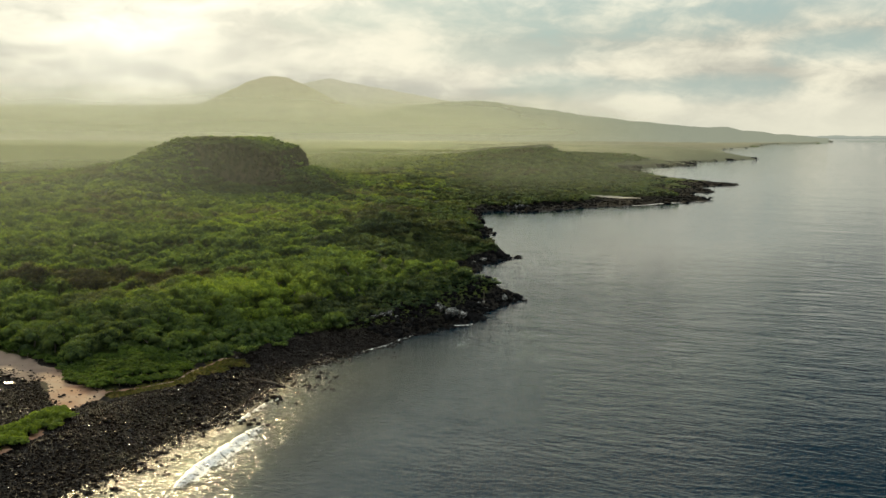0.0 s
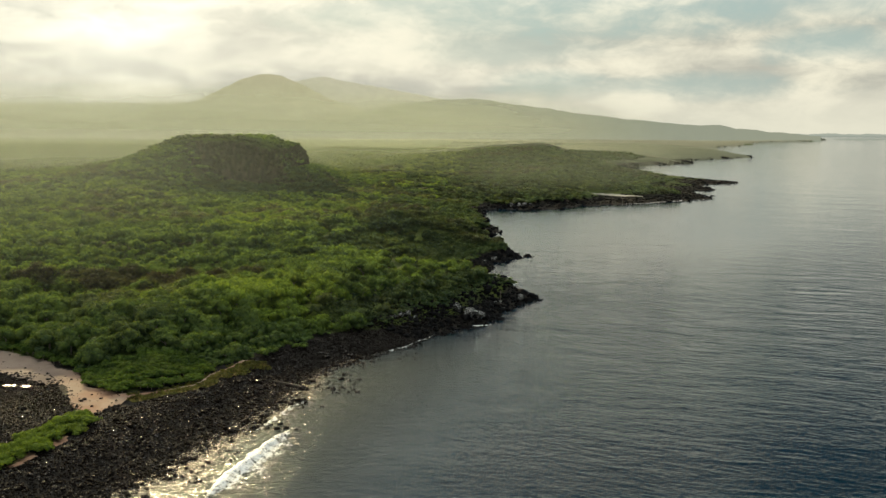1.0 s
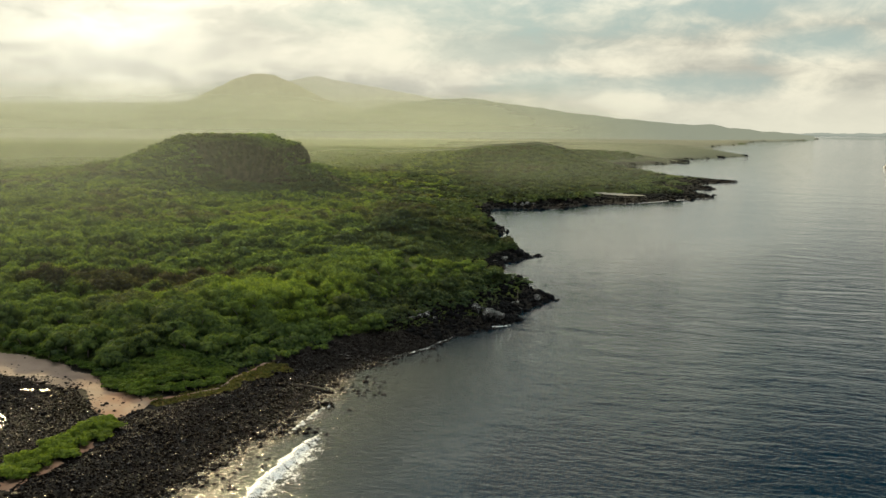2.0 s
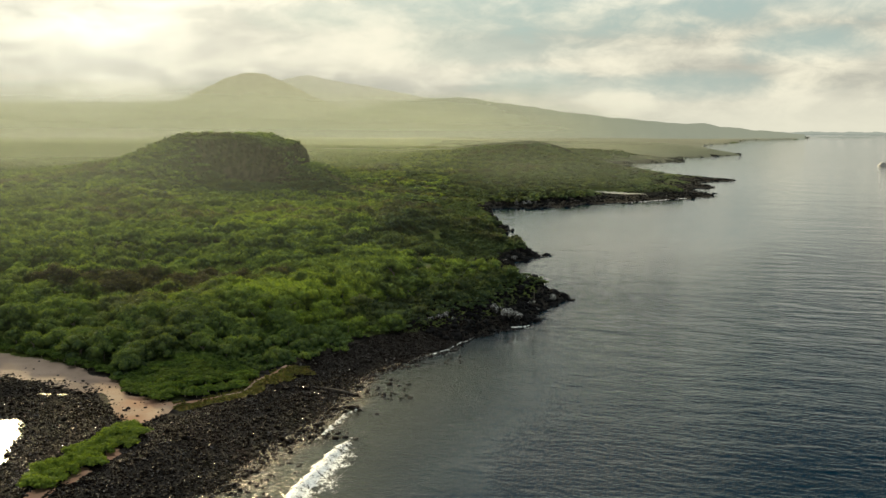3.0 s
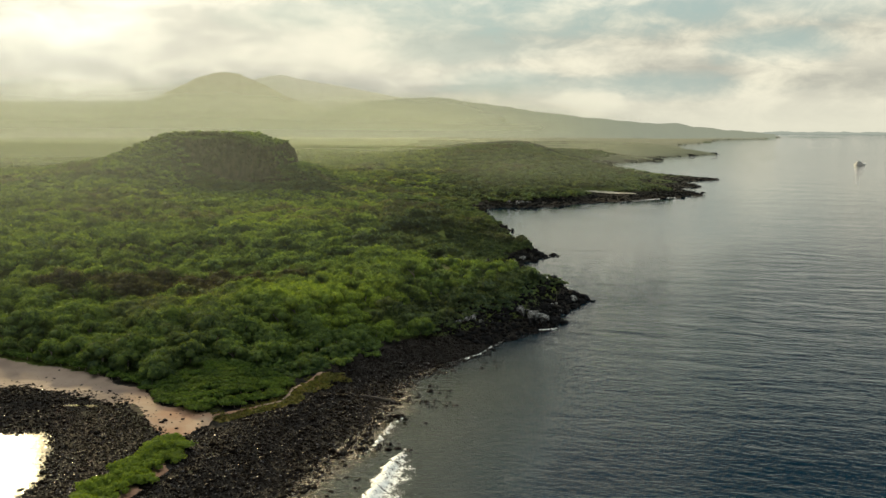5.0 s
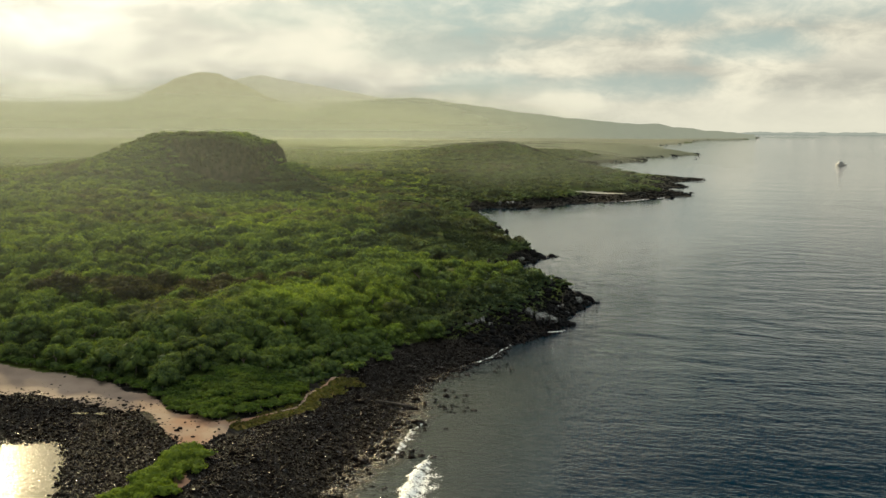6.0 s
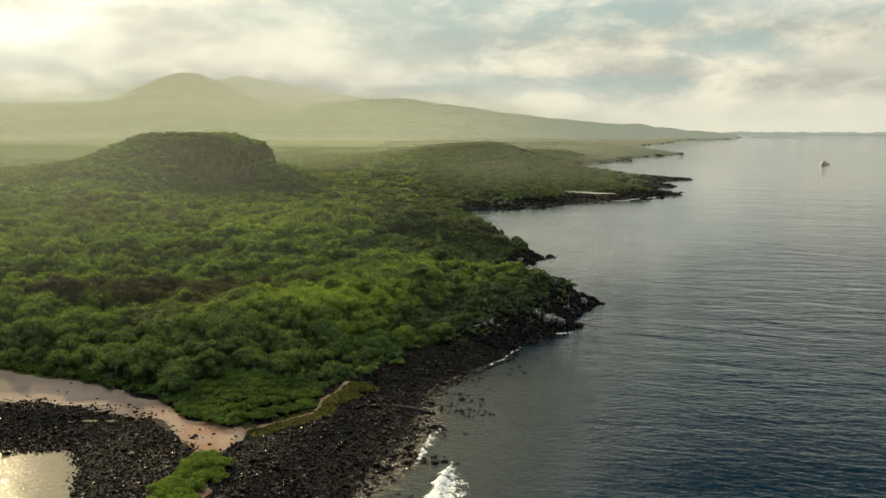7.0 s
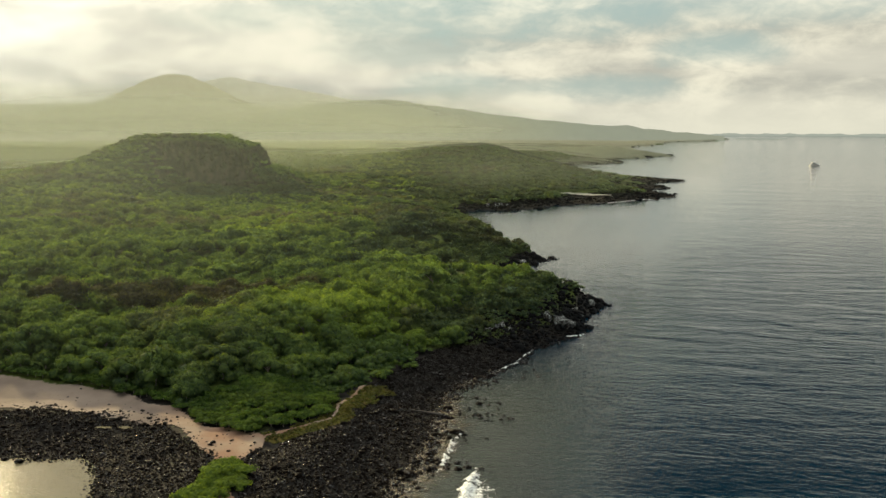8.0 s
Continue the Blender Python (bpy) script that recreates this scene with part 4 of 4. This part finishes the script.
    # scrub behind the beach and on the spit
    x, y = scatter(-100, -50, 120, 200, 2.0, rng)
    z = land_height(x, y)
    spit = np.zeros(len(x), dtype=bool)
    for cx, cy, rx, ry in SPIT_GREEN:
        spit |= np.hypot((x - cx) / rx, (y - cy) / ry) < 1
    d = coast_distance(x, y)
    ok = (shrub_ground(x, y) & (path_distance(x, y) > 1.3) & (x < along_path(y) + 0.5) & (y > along(SAND_TOP, x) + 0.8)) | spit & (d > 4)
    x, y, z, spit = x[ok], y[ok], z[ok], spit[ok]
    low = [mesh_of("foliage", *crown(rng, 6, 420, 0.08, ICO1, 0.55), SHRUB) for _ in range(5)]
    stems = [mesh_of("stem", *trunk(rng), BARK) for _ in range(2)]
    mounds = [mesh_of("foliage", *crown(rng, 7, 520, 0.075, ICO1, 0.6), SPIT_LEAVES) for _ in range(5)]

    def bush(k, me, label):
        root = new("shrub")
        tagged(root, label, "shrub", "coastal scrub")
        part("stem", stems[k % 2], root)
        part("foliage", me, root)
        return root

    kinds = {False: [], True: []}
    ex = np.arange(-150.0, -75.0, 1.5)
    ey = along(SAND_TOP, ex) + 2.3
    extra = np.stack([ex, ey], -1) + rng.uniform(-0.8, 0.8, (len(ex), 2))
    x, y = np.r_[extra[:, 0], x], np.r_[extra[:, 1], y]
    z, spit = land_height(x, y), np.r_[np.zeros(len(ex), dtype=bool), spit]
    for k in range(min(len(x), 300)):
        w = rng.uniform(1.3, 2.3) * (1.15 if spit[k] else 1.0)
        m = Matrix.LocRotScale((x[k], y[k], z[k] - 0.1), Euler((0, 0, rng.uniform(0, 6.28))), (w, w, rng.uniform(1.2, 2.1) * 1.1))
        known = kinds[bool(spit[k])]
        if len(known) < 5:
            ob = bush(k, (mounds if spit[k] else low)[len(known)], "bright green saltbush on the boulder spit" if spit[k] else "low green coastal shrub above the sand beach")
            known.append(ob)
        else:
            ob = copy_thing(known[k % 5], Matrix())
        ob.matrix_basis = m


build_trees()


# ---- boulders ----
def rock_shape(rng, ball, sharp=0.22, cuts=3):
    v = ball[0] * (1 + sharp * rng.normal(size=(len(ball[0]), 1)).clip(-1.4, 1.4))
    for _ in range(cuts):
        n = unit(rng, 1)[0]
        h = v @ n
        v = v - np.clip(h - 0.58, 0, None)[:, None] * n
    return v * rng.uniform(0.75, 1.25, 3) * (1, 1, 0.72), ball[1]


def boulder_ground(x, y):
    d = shore_distance(x, y)
    n = 4.5 * fbm(x / 6, y / 6, 3, 51)
    spit = np.zeros(x.shape, dtype=bool)
    for cx, cy, rx, ry in SPIT_GREEN:
        spit |= np.hypot((x - cx) / rx, (y - cy) / ry) < 0.95
    for cx, cy, rx, ry in SPIT_SAND + POOLS:
        spit |= np.hypot((x - cx) / rx, (y - cy) / ry) + 0.12 * n < 1.0
    sea_side = (d > -3.2 + n) & (d < beach_line(y) + 0.5 + 0.4 * n) & (y < 248) & (x > -73.5)
    lagoon_side = (d > -4.5 + n) & (y < along(SAND_FOOT, x) + n) & (x <= -73.5)
    return (sea_side | lagoon_side) & ~spit & (path_distance(x - 1.4, y + 1.2) > 1.8 + n * 0.3)


def build_boulders():
    rng = np.random.default_rng(5)
    x, y = scatter(-150, -5, 112, 249, 0.43, rng)
    ok = boulder_ground(x, y)
    ok &= rng.random(len(x)) < np.clip(0.95 + 0.22 * (shore_distance(x, y) + 3.0 * fbm(x / 3, y / 3, 2, 62)), 0.0, 0.96)
    x, y = x[ok], y[ok]
    # strays: on the sand, and standing in the shallows
    sx, sy = scatter(-175, -20, 95, 242, 1.0, rng)
    d = shore_distance(sx, sy) + 3.0 * fbm(sx / 8, sy / 8, 2, 60)
    keep = ((d > -4.5) & (d < 0) & (rng.random(len(sx)) < np.where(sx < -80, 0.22, 0.2))) | ((d > -11) & (d < 0) & (sx > -72) & (fbm(sx / 4.0, sy / 4.0, 2, 64) > 0.10) & (rng.random(len(sx)) < 0.7)) | sandy(sx, sy) & (rng.random(len(sx)) < 1.2 * np.exp(-(sy - along(SAND_FOOT, sx)) / 2.6) + 0.22 * (sx > -93))
    x, y = np.concatenate([x, sx[keep]]), np.concatenate([y, sy[keep]])
    z = land_height(x, y)
    z = np.where(x > -72, np.maximum(z, -0.12), z)
    r = np.clip(np.exp(rng.normal(-1.72, 0.42, len(x))), 0.10, 0.9)
    r *= np.where((shore_distance(x, y) < -0.5) & (x > -72), 1.5, 1.0)
    order = np.argsort(np.hypot(x + 56, y - 132))
    near = order[:240]
    mesh = [mesh_of("boulder", *rock_shape(rng, ICO1, 0.16), WET) for _ in range(8)]
    for k, i in enumerate(near):
        ob = new("boulder", mesh[k % 8])
        s = r[i] * 1.05
        ob.matrix_basis = Matrix.LocRotScale((x[i], y[i], z[i] + 0.25 * s), Euler((rng.uniform(-0.3, 0.3), rng.uniform(-0.3, 0.3), rng.uniform(0, 6.28))), (s, s, s))
        tagged(ob, "wet black lava boulder on the beach", "boulder", "beach boulders")
    shapes = [rock_shape(rng, ICO1, 0.16) for _ in range(24)]
    places = [(x[i], y[i], z[i] + 0.22 * r[i], rng.uniform(0, 6.28), r[i], r[i]) for i in order[240:]]
    V, F = joined([planted(*shapes[rng.integers(24)], *p) for p in places])
    tagged(new("boulder_field", mesh_of("boulder_field", V, F, WET)), "field of wet black beach boulders", "boulders", kind="stuff")


build_boulders()


def build_lava_shore():
    """Blocky black lava along the capes."""
    rng = np.random.default_rng(9)
    pieces = []
    shapes = [rock_shape(rng, ICO1, 0.24) for _ in range(20)]
    for x0, x1, y0, y1, s, lo, hi in ((-60, 25, 225, 420, 1.2, -2.0, 12.0), (-30, 30, 420, 640, 3.2, -2.5, 9.0), (0, 300, 590, 980, 2.9, -3.0, 34.0), (100, 700, 980, 2000, 9.0, -5.0, 7.0)):
        x, y = scatter(x0, x1, y0, y1, s, rng)
        d = coast_distance(x, y) + wobble(x, y)
        ok = (d > lo) & (d < hi - (5.5 if y0 < 400 else 0.0) * smooth(315, 340, y)) & ((beachness(x, y) < 0.9) | (y > 225)) & (cove(x, y) < 1)
        x, y, d = x[ok], y[ok], d[ok]
        z = land_height(x, y)
        for i in range(len(x)):
            r = s * (0.5 if y0 < 400 else 0.34) * math.exp(rng.normal(0, 0.4))
            pieces.append(planted(*shapes[rng.integers(20)], x[i], y[i], max(z[i], -0.4) + 0.1 * r, rng.uniform(0, 6.28), r, r * rng.uniform(0.6, 1.25) * (0.5 if y0 > 580 else 1)))
    V, F = joined(pieces)
    tagged(new("lava_shore", mesh_of("lava_shore", V, F, LAVA)), "rough black lava blocks along the capes", "rocks", kind="stuff")


build_lava_shore()


def build_cliff():
    """Weathered rock ribs on the steep side of the flat-topped hill."""
    rng = np.random.default_rng(19)
    shapes = [rock_shape(rng, ICO1, 0.2) for _ in range(12)]
    x, y = scatter(-215, -110, 555, 680, 1.7, rng)
    z = land_height(x, y)
    slope = np.hypot(land_height(x + 2, y) - z, land_height(x, y + 2) - z) / 2
    pieces = []
    for i in np.nonzero((slope > 0.8) & (mesa(x, y) > 5))[0]:
        r = rng.uniform(0.8, 1.7)
        pieces.append(planted(*shapes[rng.integers(12)], x[i], y[i], z[i] - 0.3, rng.uniform(0, 6.28), r, r * rng.uniform(1.2, 3.0)))
    V, F = joined(pieces)
    tagged(new("cliff_rocks", mesh_of("cliff_rocks", V, F, GROUND)), "weathered grey-brown rock ribs of the hill's cliff", "rocks", kind="stuff")


build_cliff()


def rock(name, label, at, size, mat, seed, group=""):
    rng = np.random.default_rng(seed)
    lumps = [rock_shape(rng, ICO2, 0.13, 9)]
    for _ in range(5):
        v, f = rock_shape(rng, ICO1, 0.2, 5)
        lumps.append((v * rng.uniform(0.3, 0.6) + (rng.uniform(-0.9, 0.9), rng.uniform(-0.8, 0.8), rng.uniform(-0.35, 0.25)), f))
    ob = new(name, mesh_of(name, *joined(lumps), mat))
    x, y = at
    z = max(float(land_height(np.array([x]), np.array([y]))[0]), -0.4)
    ob.matrix_basis = Matrix.LocRotScale((x, y, z + 0.3 * size[2]), Euler((0, 0, seed * 0.7)), size)
    return tagged(ob, label, "rock", group)


def build_rocks():
    # rocks in the shallows
    for k, (x, y, s) in enumerate(((-41.5, 171.0, 1.0), (-42.6, 171.8, 1.3), (-44.0, 172.6, 0.9), (-40.6, 172.4, 0.7), (-45.8, 173.4, 0.6), (-51.2, 153.6, 1.5), (-52.4, 154.6, 1.1),
                                   (-50.0, 153.0, 0.8), (-51.0, 139.0, 0.9), (-49.8, 131.0, 0.7), (-46.4, 196.0, 0.8), (-37.5, 206.0, 0.9), (-39.2, 205.2, 0.7), (-50.5, 158.5, 0.8))):
        rock("sea_rock", "black rock awash in the shallows", (x, y), (s, s * 0.85, s * 0.8), WET, 30 + k, "rocks awash")
    # guano-stained outcrops on the first cape
    for k, (x, y, w, h) in enumerate(((-10.4, 245.8, 3.6, 3.6), (-13.6, 244.4, 2.4, 2.6), (-7.8, 247.2, 2.6, 3.0), (-28.5, 233.0, 1.4, 1.4), (-30.2, 231.0, 1.2, 1.2), (-26.6, 235.0, 1.6, 1.6), (-29.0, 236.0, 1.3, 1.3), (-31.6, 228.6, 0.9, 0.9),
                                      (-24.6, 234.4, 1.0, 1.1), (5.0, 277.0, 1.9, 2.6), (7.5, 277.8, 1.3, 1.8), (-1.0, 263.5, 1.2, 1.0), (-3.0, 265.0, 0.9, 0.8), (-2.0, 360.0, 2.2, 1.4), (-6.0, 352.0, 1.6, 1.2),
                                      (13.0, 607.0, 2.8, 3.6), (18.0, 609.0, 2.4, 3.2), (22.0, 612.0, 2.4, 3.4), (26.0, 613.0, 2.0, 2.6))):
        rock("stained_rock", "black rock streaked white with guano on the cape", (x, y), (w * 0.8, w * 0.65, h * 0.75), GUANO, 60 + k, "white-streaked rocks")


build_rocks()


DRIFT = plain_material("sodden_driftwood", (0.035, 0.03, 0.025), 0.8)


def build_log():
    root = new("driftwood_log")
    tagged(root, "long dark driftwood log lying across the boulders", "log")
    z = float(land_height(np.array([-47.4]), np.array([181.5]))[0])
    root.location = (-47.4, 181.5, z + 0.4)
    part("log_stem", mesh_of("log_stem", *joined([limb((-3.0, 0.9, 0.3), (0, 0, 0.1), 0.16, 0.2, 8), limb((0, 0, 0.1), (2.6, -1.0, -0.1), 0.2, 0.26, 8), limb((2.6, -1.0, -0.1), (3.1, -1.2, -0.1), 0.26, 0.14, 8)]), DRIFT), root)
    part("branch_stub", mesh_of("branch_stub", *limb((-0.8, 0.3, 0.2), (-1.5, 0.9, 0.8), 0.12, 0.05, 6), DRIFT), root)
    part("branch_stub", mesh_of("branch_stub", *limb((1.4, -0.5, 0.1), (1.9, 0.2, 0.55), 0.1, 0.04, 6), DRIFT), root)


build_log()


def build_marker():
    x, y = -1.4, 267.0
    z = float(land_height(np.array([x]), np.array([y]))[0])
    root = new("marker_post")
    tagged(root, "slim dark marker post on the cape's top", "post")
    root.location = (x, y, z)
    wood_mat = plain_material("weathered_post", (0.12, 0.10, 0.08), 0.8)
    part("post", mesh_of("post", *limb((0, 0, -0.3), (0, 0, 3.6), 0.11, 0.09, 8), wood_mat), root)
    part("footing", mesh_of("footing", *joined([limb((0, 0, -0.4), (0, 0, 0.35), 0.5, 0.42, 8), limb((0, 0, 0.35), (0, 0, 0.36), 0.42, 0.01, 8)]), plain_material("concrete", (0.3, 0.29, 0.27), 0.9)), root)


build_marker()


# ---- surf ----
def surf(name, label, line, width, height, seed, step=0.5, thin=0.0):
    """A breaking crest with a sheet of foam behind it."""
    pts = np.array(line, float)
    seg = np.r_[0, np.cumsum(np.hypot(*np.diff(pts, axis=0).T))]
    t = np.arange(0, seg[-1], step)
    cx, cy = np.interp(t, seg, pts[:, 0]), np.interp(t, seg, pts[:, 1])
    tx, ty = np.gradient(cx), np.gradient(cy)
    ln = np.hypot(tx, ty)
    nx, ny = ty / ln, -tx / ln
    grow = np.sin(np.clip(t / seg[-1], 0, 1) * math.pi) ** 0.5
    us = np.linspace(-0.25, 1.0, 22)
    rows = []
    for u in us:
        off = u * width * grow * (1 + 0.5 * fbm(t / 3, t * 0 + u, 2, seed)) + 0.9 * fbm(t / 4, t * 0, 3, seed + 4)
        crest = height * grow * np.exp(-((u - 0.02) / 0.16) ** 2) + 0.05
        z = crest * (1 + 0.6 * fbm(t / 1.2, t * 0 + u * 6, 2, seed + 8)) + 0.05
        z = np.where(abs(u - 0.4) > 0.58, 0.01, z)
        rows.append(np.stack([cx + nx * off, cy + ny * off, np.clip(z, 0.0, None)], -1))
    v = np.stack(rows)
    w = v.shape[1]
    i = np.arange(len(us) - 1)[:, None] * w + np.arange(w - 1)[None, :]
    faces = np.stack([i, i + 1, i + w + 1, i + w], -1).reshape(-1, 4)
    me = mesh_of(name, v, faces, FOAM, True)
    trail = me.attributes.new("trail", "FLOAT", "POINT")
    ends = 1 - np.clip(4 * np.minimum(t, seg[-1] - t) / seg[-1], 0, 1)
    fade = np.clip(np.abs(us)[:, None] * 1.0 + np.where(us < 0, 0.9, 0)[:, None] * np.abs(us)[:, None] * 3 + 0.5 * ends[None, :] + thin, 0, 2)
    trail.data.foreach_set("value", fade.astype(np.float32).ravel())
    return tagged(new(name, me), label, "surf", kind="stuff")


def wash_material():
    m, n = material("backwash")
    p = place_of(n)
    trail = n.add("ShaderNodeAttribute", {"attribute_name": "trail"}).outputs["Fac"]
    g = n.noise(n.scaled(p, (1, 1, 0.2)), 0.5, 6, 0.6, 0.5)
    b = n.add("ShaderNodeBsdfPrincipled", Base_Color=n.mix(n.ramp(g, 0.4, 0.62), col(0.075, 0.062, 0.042), col(0.17, 0.135, 0.09)), Roughness=0.2, Specular_IOR_Level=0.6,
              Normal=n.add("ShaderNodeBump", Strength=1.0, Distance=0.9, Height=n.noise(n.scaled(p, (0.9, 1.3, 0)), 1.0, 3, 0.6, 0.8)).outputs[0])
    s = n.add("ShaderNodeMixShader", Fac=n.math("MULTIPLY", n.ramp(trail, 1.0, 0.35), n.ramp(g, 0.36, 0.6, 0.3, 0.7)))
    n.tree.links.new(n.add("ShaderNodeBsdfTransparent").outputs[0], s.inputs[1])
    n.tree.links.new(b.outputs[0], s.inputs[2])
    finish(n, s.outputs[0])
    return m


def build_backwash():
    """Shallow silty water over the stones along the beach."""
    xs, ys = np.arange(-75, -20, 0.7), np.arange(100, 215, 0.7)
    X, Y = np.meshgrid(xs, ys)
    d = shore_distance(X, Y) + 2.5 * fbm(X / 5, Y / 5, 3, 66)
    reach = 6.5 * smooth(100, 125, Y) * (1 - 0.6 * smooth(165, 212, Y))
    keep = (d > -reach) & (d < 2.5) & (X > -72)
    me = grid_mesh("backwash", xs, ys, lambda x, y: 0.035 + 0 * x, wash_material(), lambda x, y, z: keep)
    co = np.empty(len(me.vertices) * 3, dtype=np.float32)
    me.vertices.foreach_get("co", co)
    vx, vy = co[0::3].astype(float), co[1::3].astype(float)
    dd = shore_distance(vx, vy) + 2.5 * fbm(vx / 5, vy / 5, 3, 66)
    rr = 6.5 * smooth(100, 125, vy) * (1 - 0.6 * smooth(165, 212, vy))
    trail = me.attributes.new("trail", "FLOAT", "POINT")
    trail.data.foreach_set("value", np.clip(-dd / np.maximum(rr, 0.1), 0, 1).astype(np.float32))
    tagged(new("backwash", me), "shallow silty backwash over the boulders", "water", kind="stuff")


build_backwash()
surf("breaker", "small white breaker rolling onto the boulders", [(-47.2, 122), (-46.0, 132), (-44.4, 142.6), (-41.8, 152.0), (-40.6, 156)], 7.0, 0.55, 3, 0.4, 0.2)
surf("shore_foam", "thin white foam along the boulders", [(-47, 152), (-45.5, 160), (-43.5, 168), (-40, 174)], 3.0, 0.2, 4, 0.5, 0.5)
surf("shore_foam", "thin white foam along the black lava", [(-36, 206), (-31, 211), (-26, 216.5), (-21, 227), (-17, 233)], 1.6, 0.15, 6, 0.5, 0.5)
surf("shore_foam", "thin white foam along the black lava", [(-13, 238.5), (-8, 241.5), (-4, 244.5)], 1.3, 0.15, 8, 0.5, 0.15)
surf("shore_foam", "thin white foam off the far lava flats", [(78, 637), (108, 656), (137, 683), (168, 704), (182, 712)], 5.0, 0.2, 9, 2.0, 0.45)


# ---- boat and the far coast ----
def build_boat():
    root = new("motor_yacht")
    tagged(root, "small white motor yacht at anchor, far out", "boat")
    root.location, root.rotation_euler = (603, 1354, 0.0), Euler((0, 0, 0.2))
    white, dark = plain_material("boat_white", (0.62, 0.62, 0.60), 0.6), plain_material("boat_dark", (0.05, 0.06, 0.07), 0.2)

    def tapered(x0, x1, y0, y1, z0, z1, bow=0.0, rake=0.0):
        bm = bmesh.new()
        bmesh.ops.create_cube(bm, size=1.0)
        for v in bm.verts:
            top, front = v.co.z > 0, v.co.x > 0
            v.co = ((x1 + (rake if top else 0)) if front else x0, (y1 if v.co.y > 0 else y0) * (bow if front and bow else 1.0) * (1.0 if top else 0.8), z1 if top else z0)
        bmesh.ops.bevel(bm, geom=bm.edges[:], offset=0.15, segments=2, affect="EDGES")
        me = bpy.data.meshes.new("boat_piece")
        bm.to_mesh(me)
        bm.free()
        return me

    made = {}
    for name, mat, args in (("hull", white, (-9, 7.5, -2.4, 2.4, -0.8, 1.9, 0.15, 1.8)), ("cabin", white, (-6.5, 3.2, -1.9, 1.9, 1.9, 4.1, 0.8, -1.2)),
                            ("window_band", dark, (-6.0, 3.0, -1.96, 1.96, 2.9, 3.4, 0.82, -0.5)), ("flybridge", white, (-5.5, 0.5, -1.6, 1.6, 4.1, 5.2, 0.85, -0.6)),
                            ("canopy", white, (-4.5, -0.5, -1.4, 1.4, 6.2, 6.4, 1.0, 0.0))):
        me = tapered(*args)
        me.materials.append(mat)
        made[name] = part(name, me, made["cabin"] if name == "window_band" else root)
    part("mast", mesh_of("mast", *limb((-2.5, 0, 5.0), (-2.8, 0, 9.0), 0.14, 0.07, 8), dark), root)


build_boat()
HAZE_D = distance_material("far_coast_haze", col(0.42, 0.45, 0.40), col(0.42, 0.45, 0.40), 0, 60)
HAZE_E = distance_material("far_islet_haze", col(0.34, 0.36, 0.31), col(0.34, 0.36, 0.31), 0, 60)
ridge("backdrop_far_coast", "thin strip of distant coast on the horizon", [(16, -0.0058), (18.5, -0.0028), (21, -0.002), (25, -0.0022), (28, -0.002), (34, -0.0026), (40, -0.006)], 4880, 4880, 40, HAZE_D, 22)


def islet():
    x, y = np.linspace(-1, 1, 60), np.linspace(-1, 1, 9)
    X, Y = np.meshgrid(x, y)
    bump = np.clip(1 - X ** 2, 0, 1) ** 0.6 * np.clip(1 - Y ** 2, 0, 1)
    px = 1630 + X * 135
    py = 3943 + Y * 40 - X * 8
    Z = lift(px, py) - 0.5 + bump * (5.0 + 3.0 * fbm(X * 6, Y, 3, 3))
    i = np.arange(8)[:, None] * 60 + np.arange(59)[None, :]
    faces = np.stack([i, i + 1, i + 61, i + 60], -1).reshape(-1, 4)
    tagged(new("backdrop_islet", mesh_of("backdrop_islet", np.stack([px, py, Z], -1), faces, HAZE_E, True)), "low sandy islet in the distance", "islet", kind="structure")


islet()
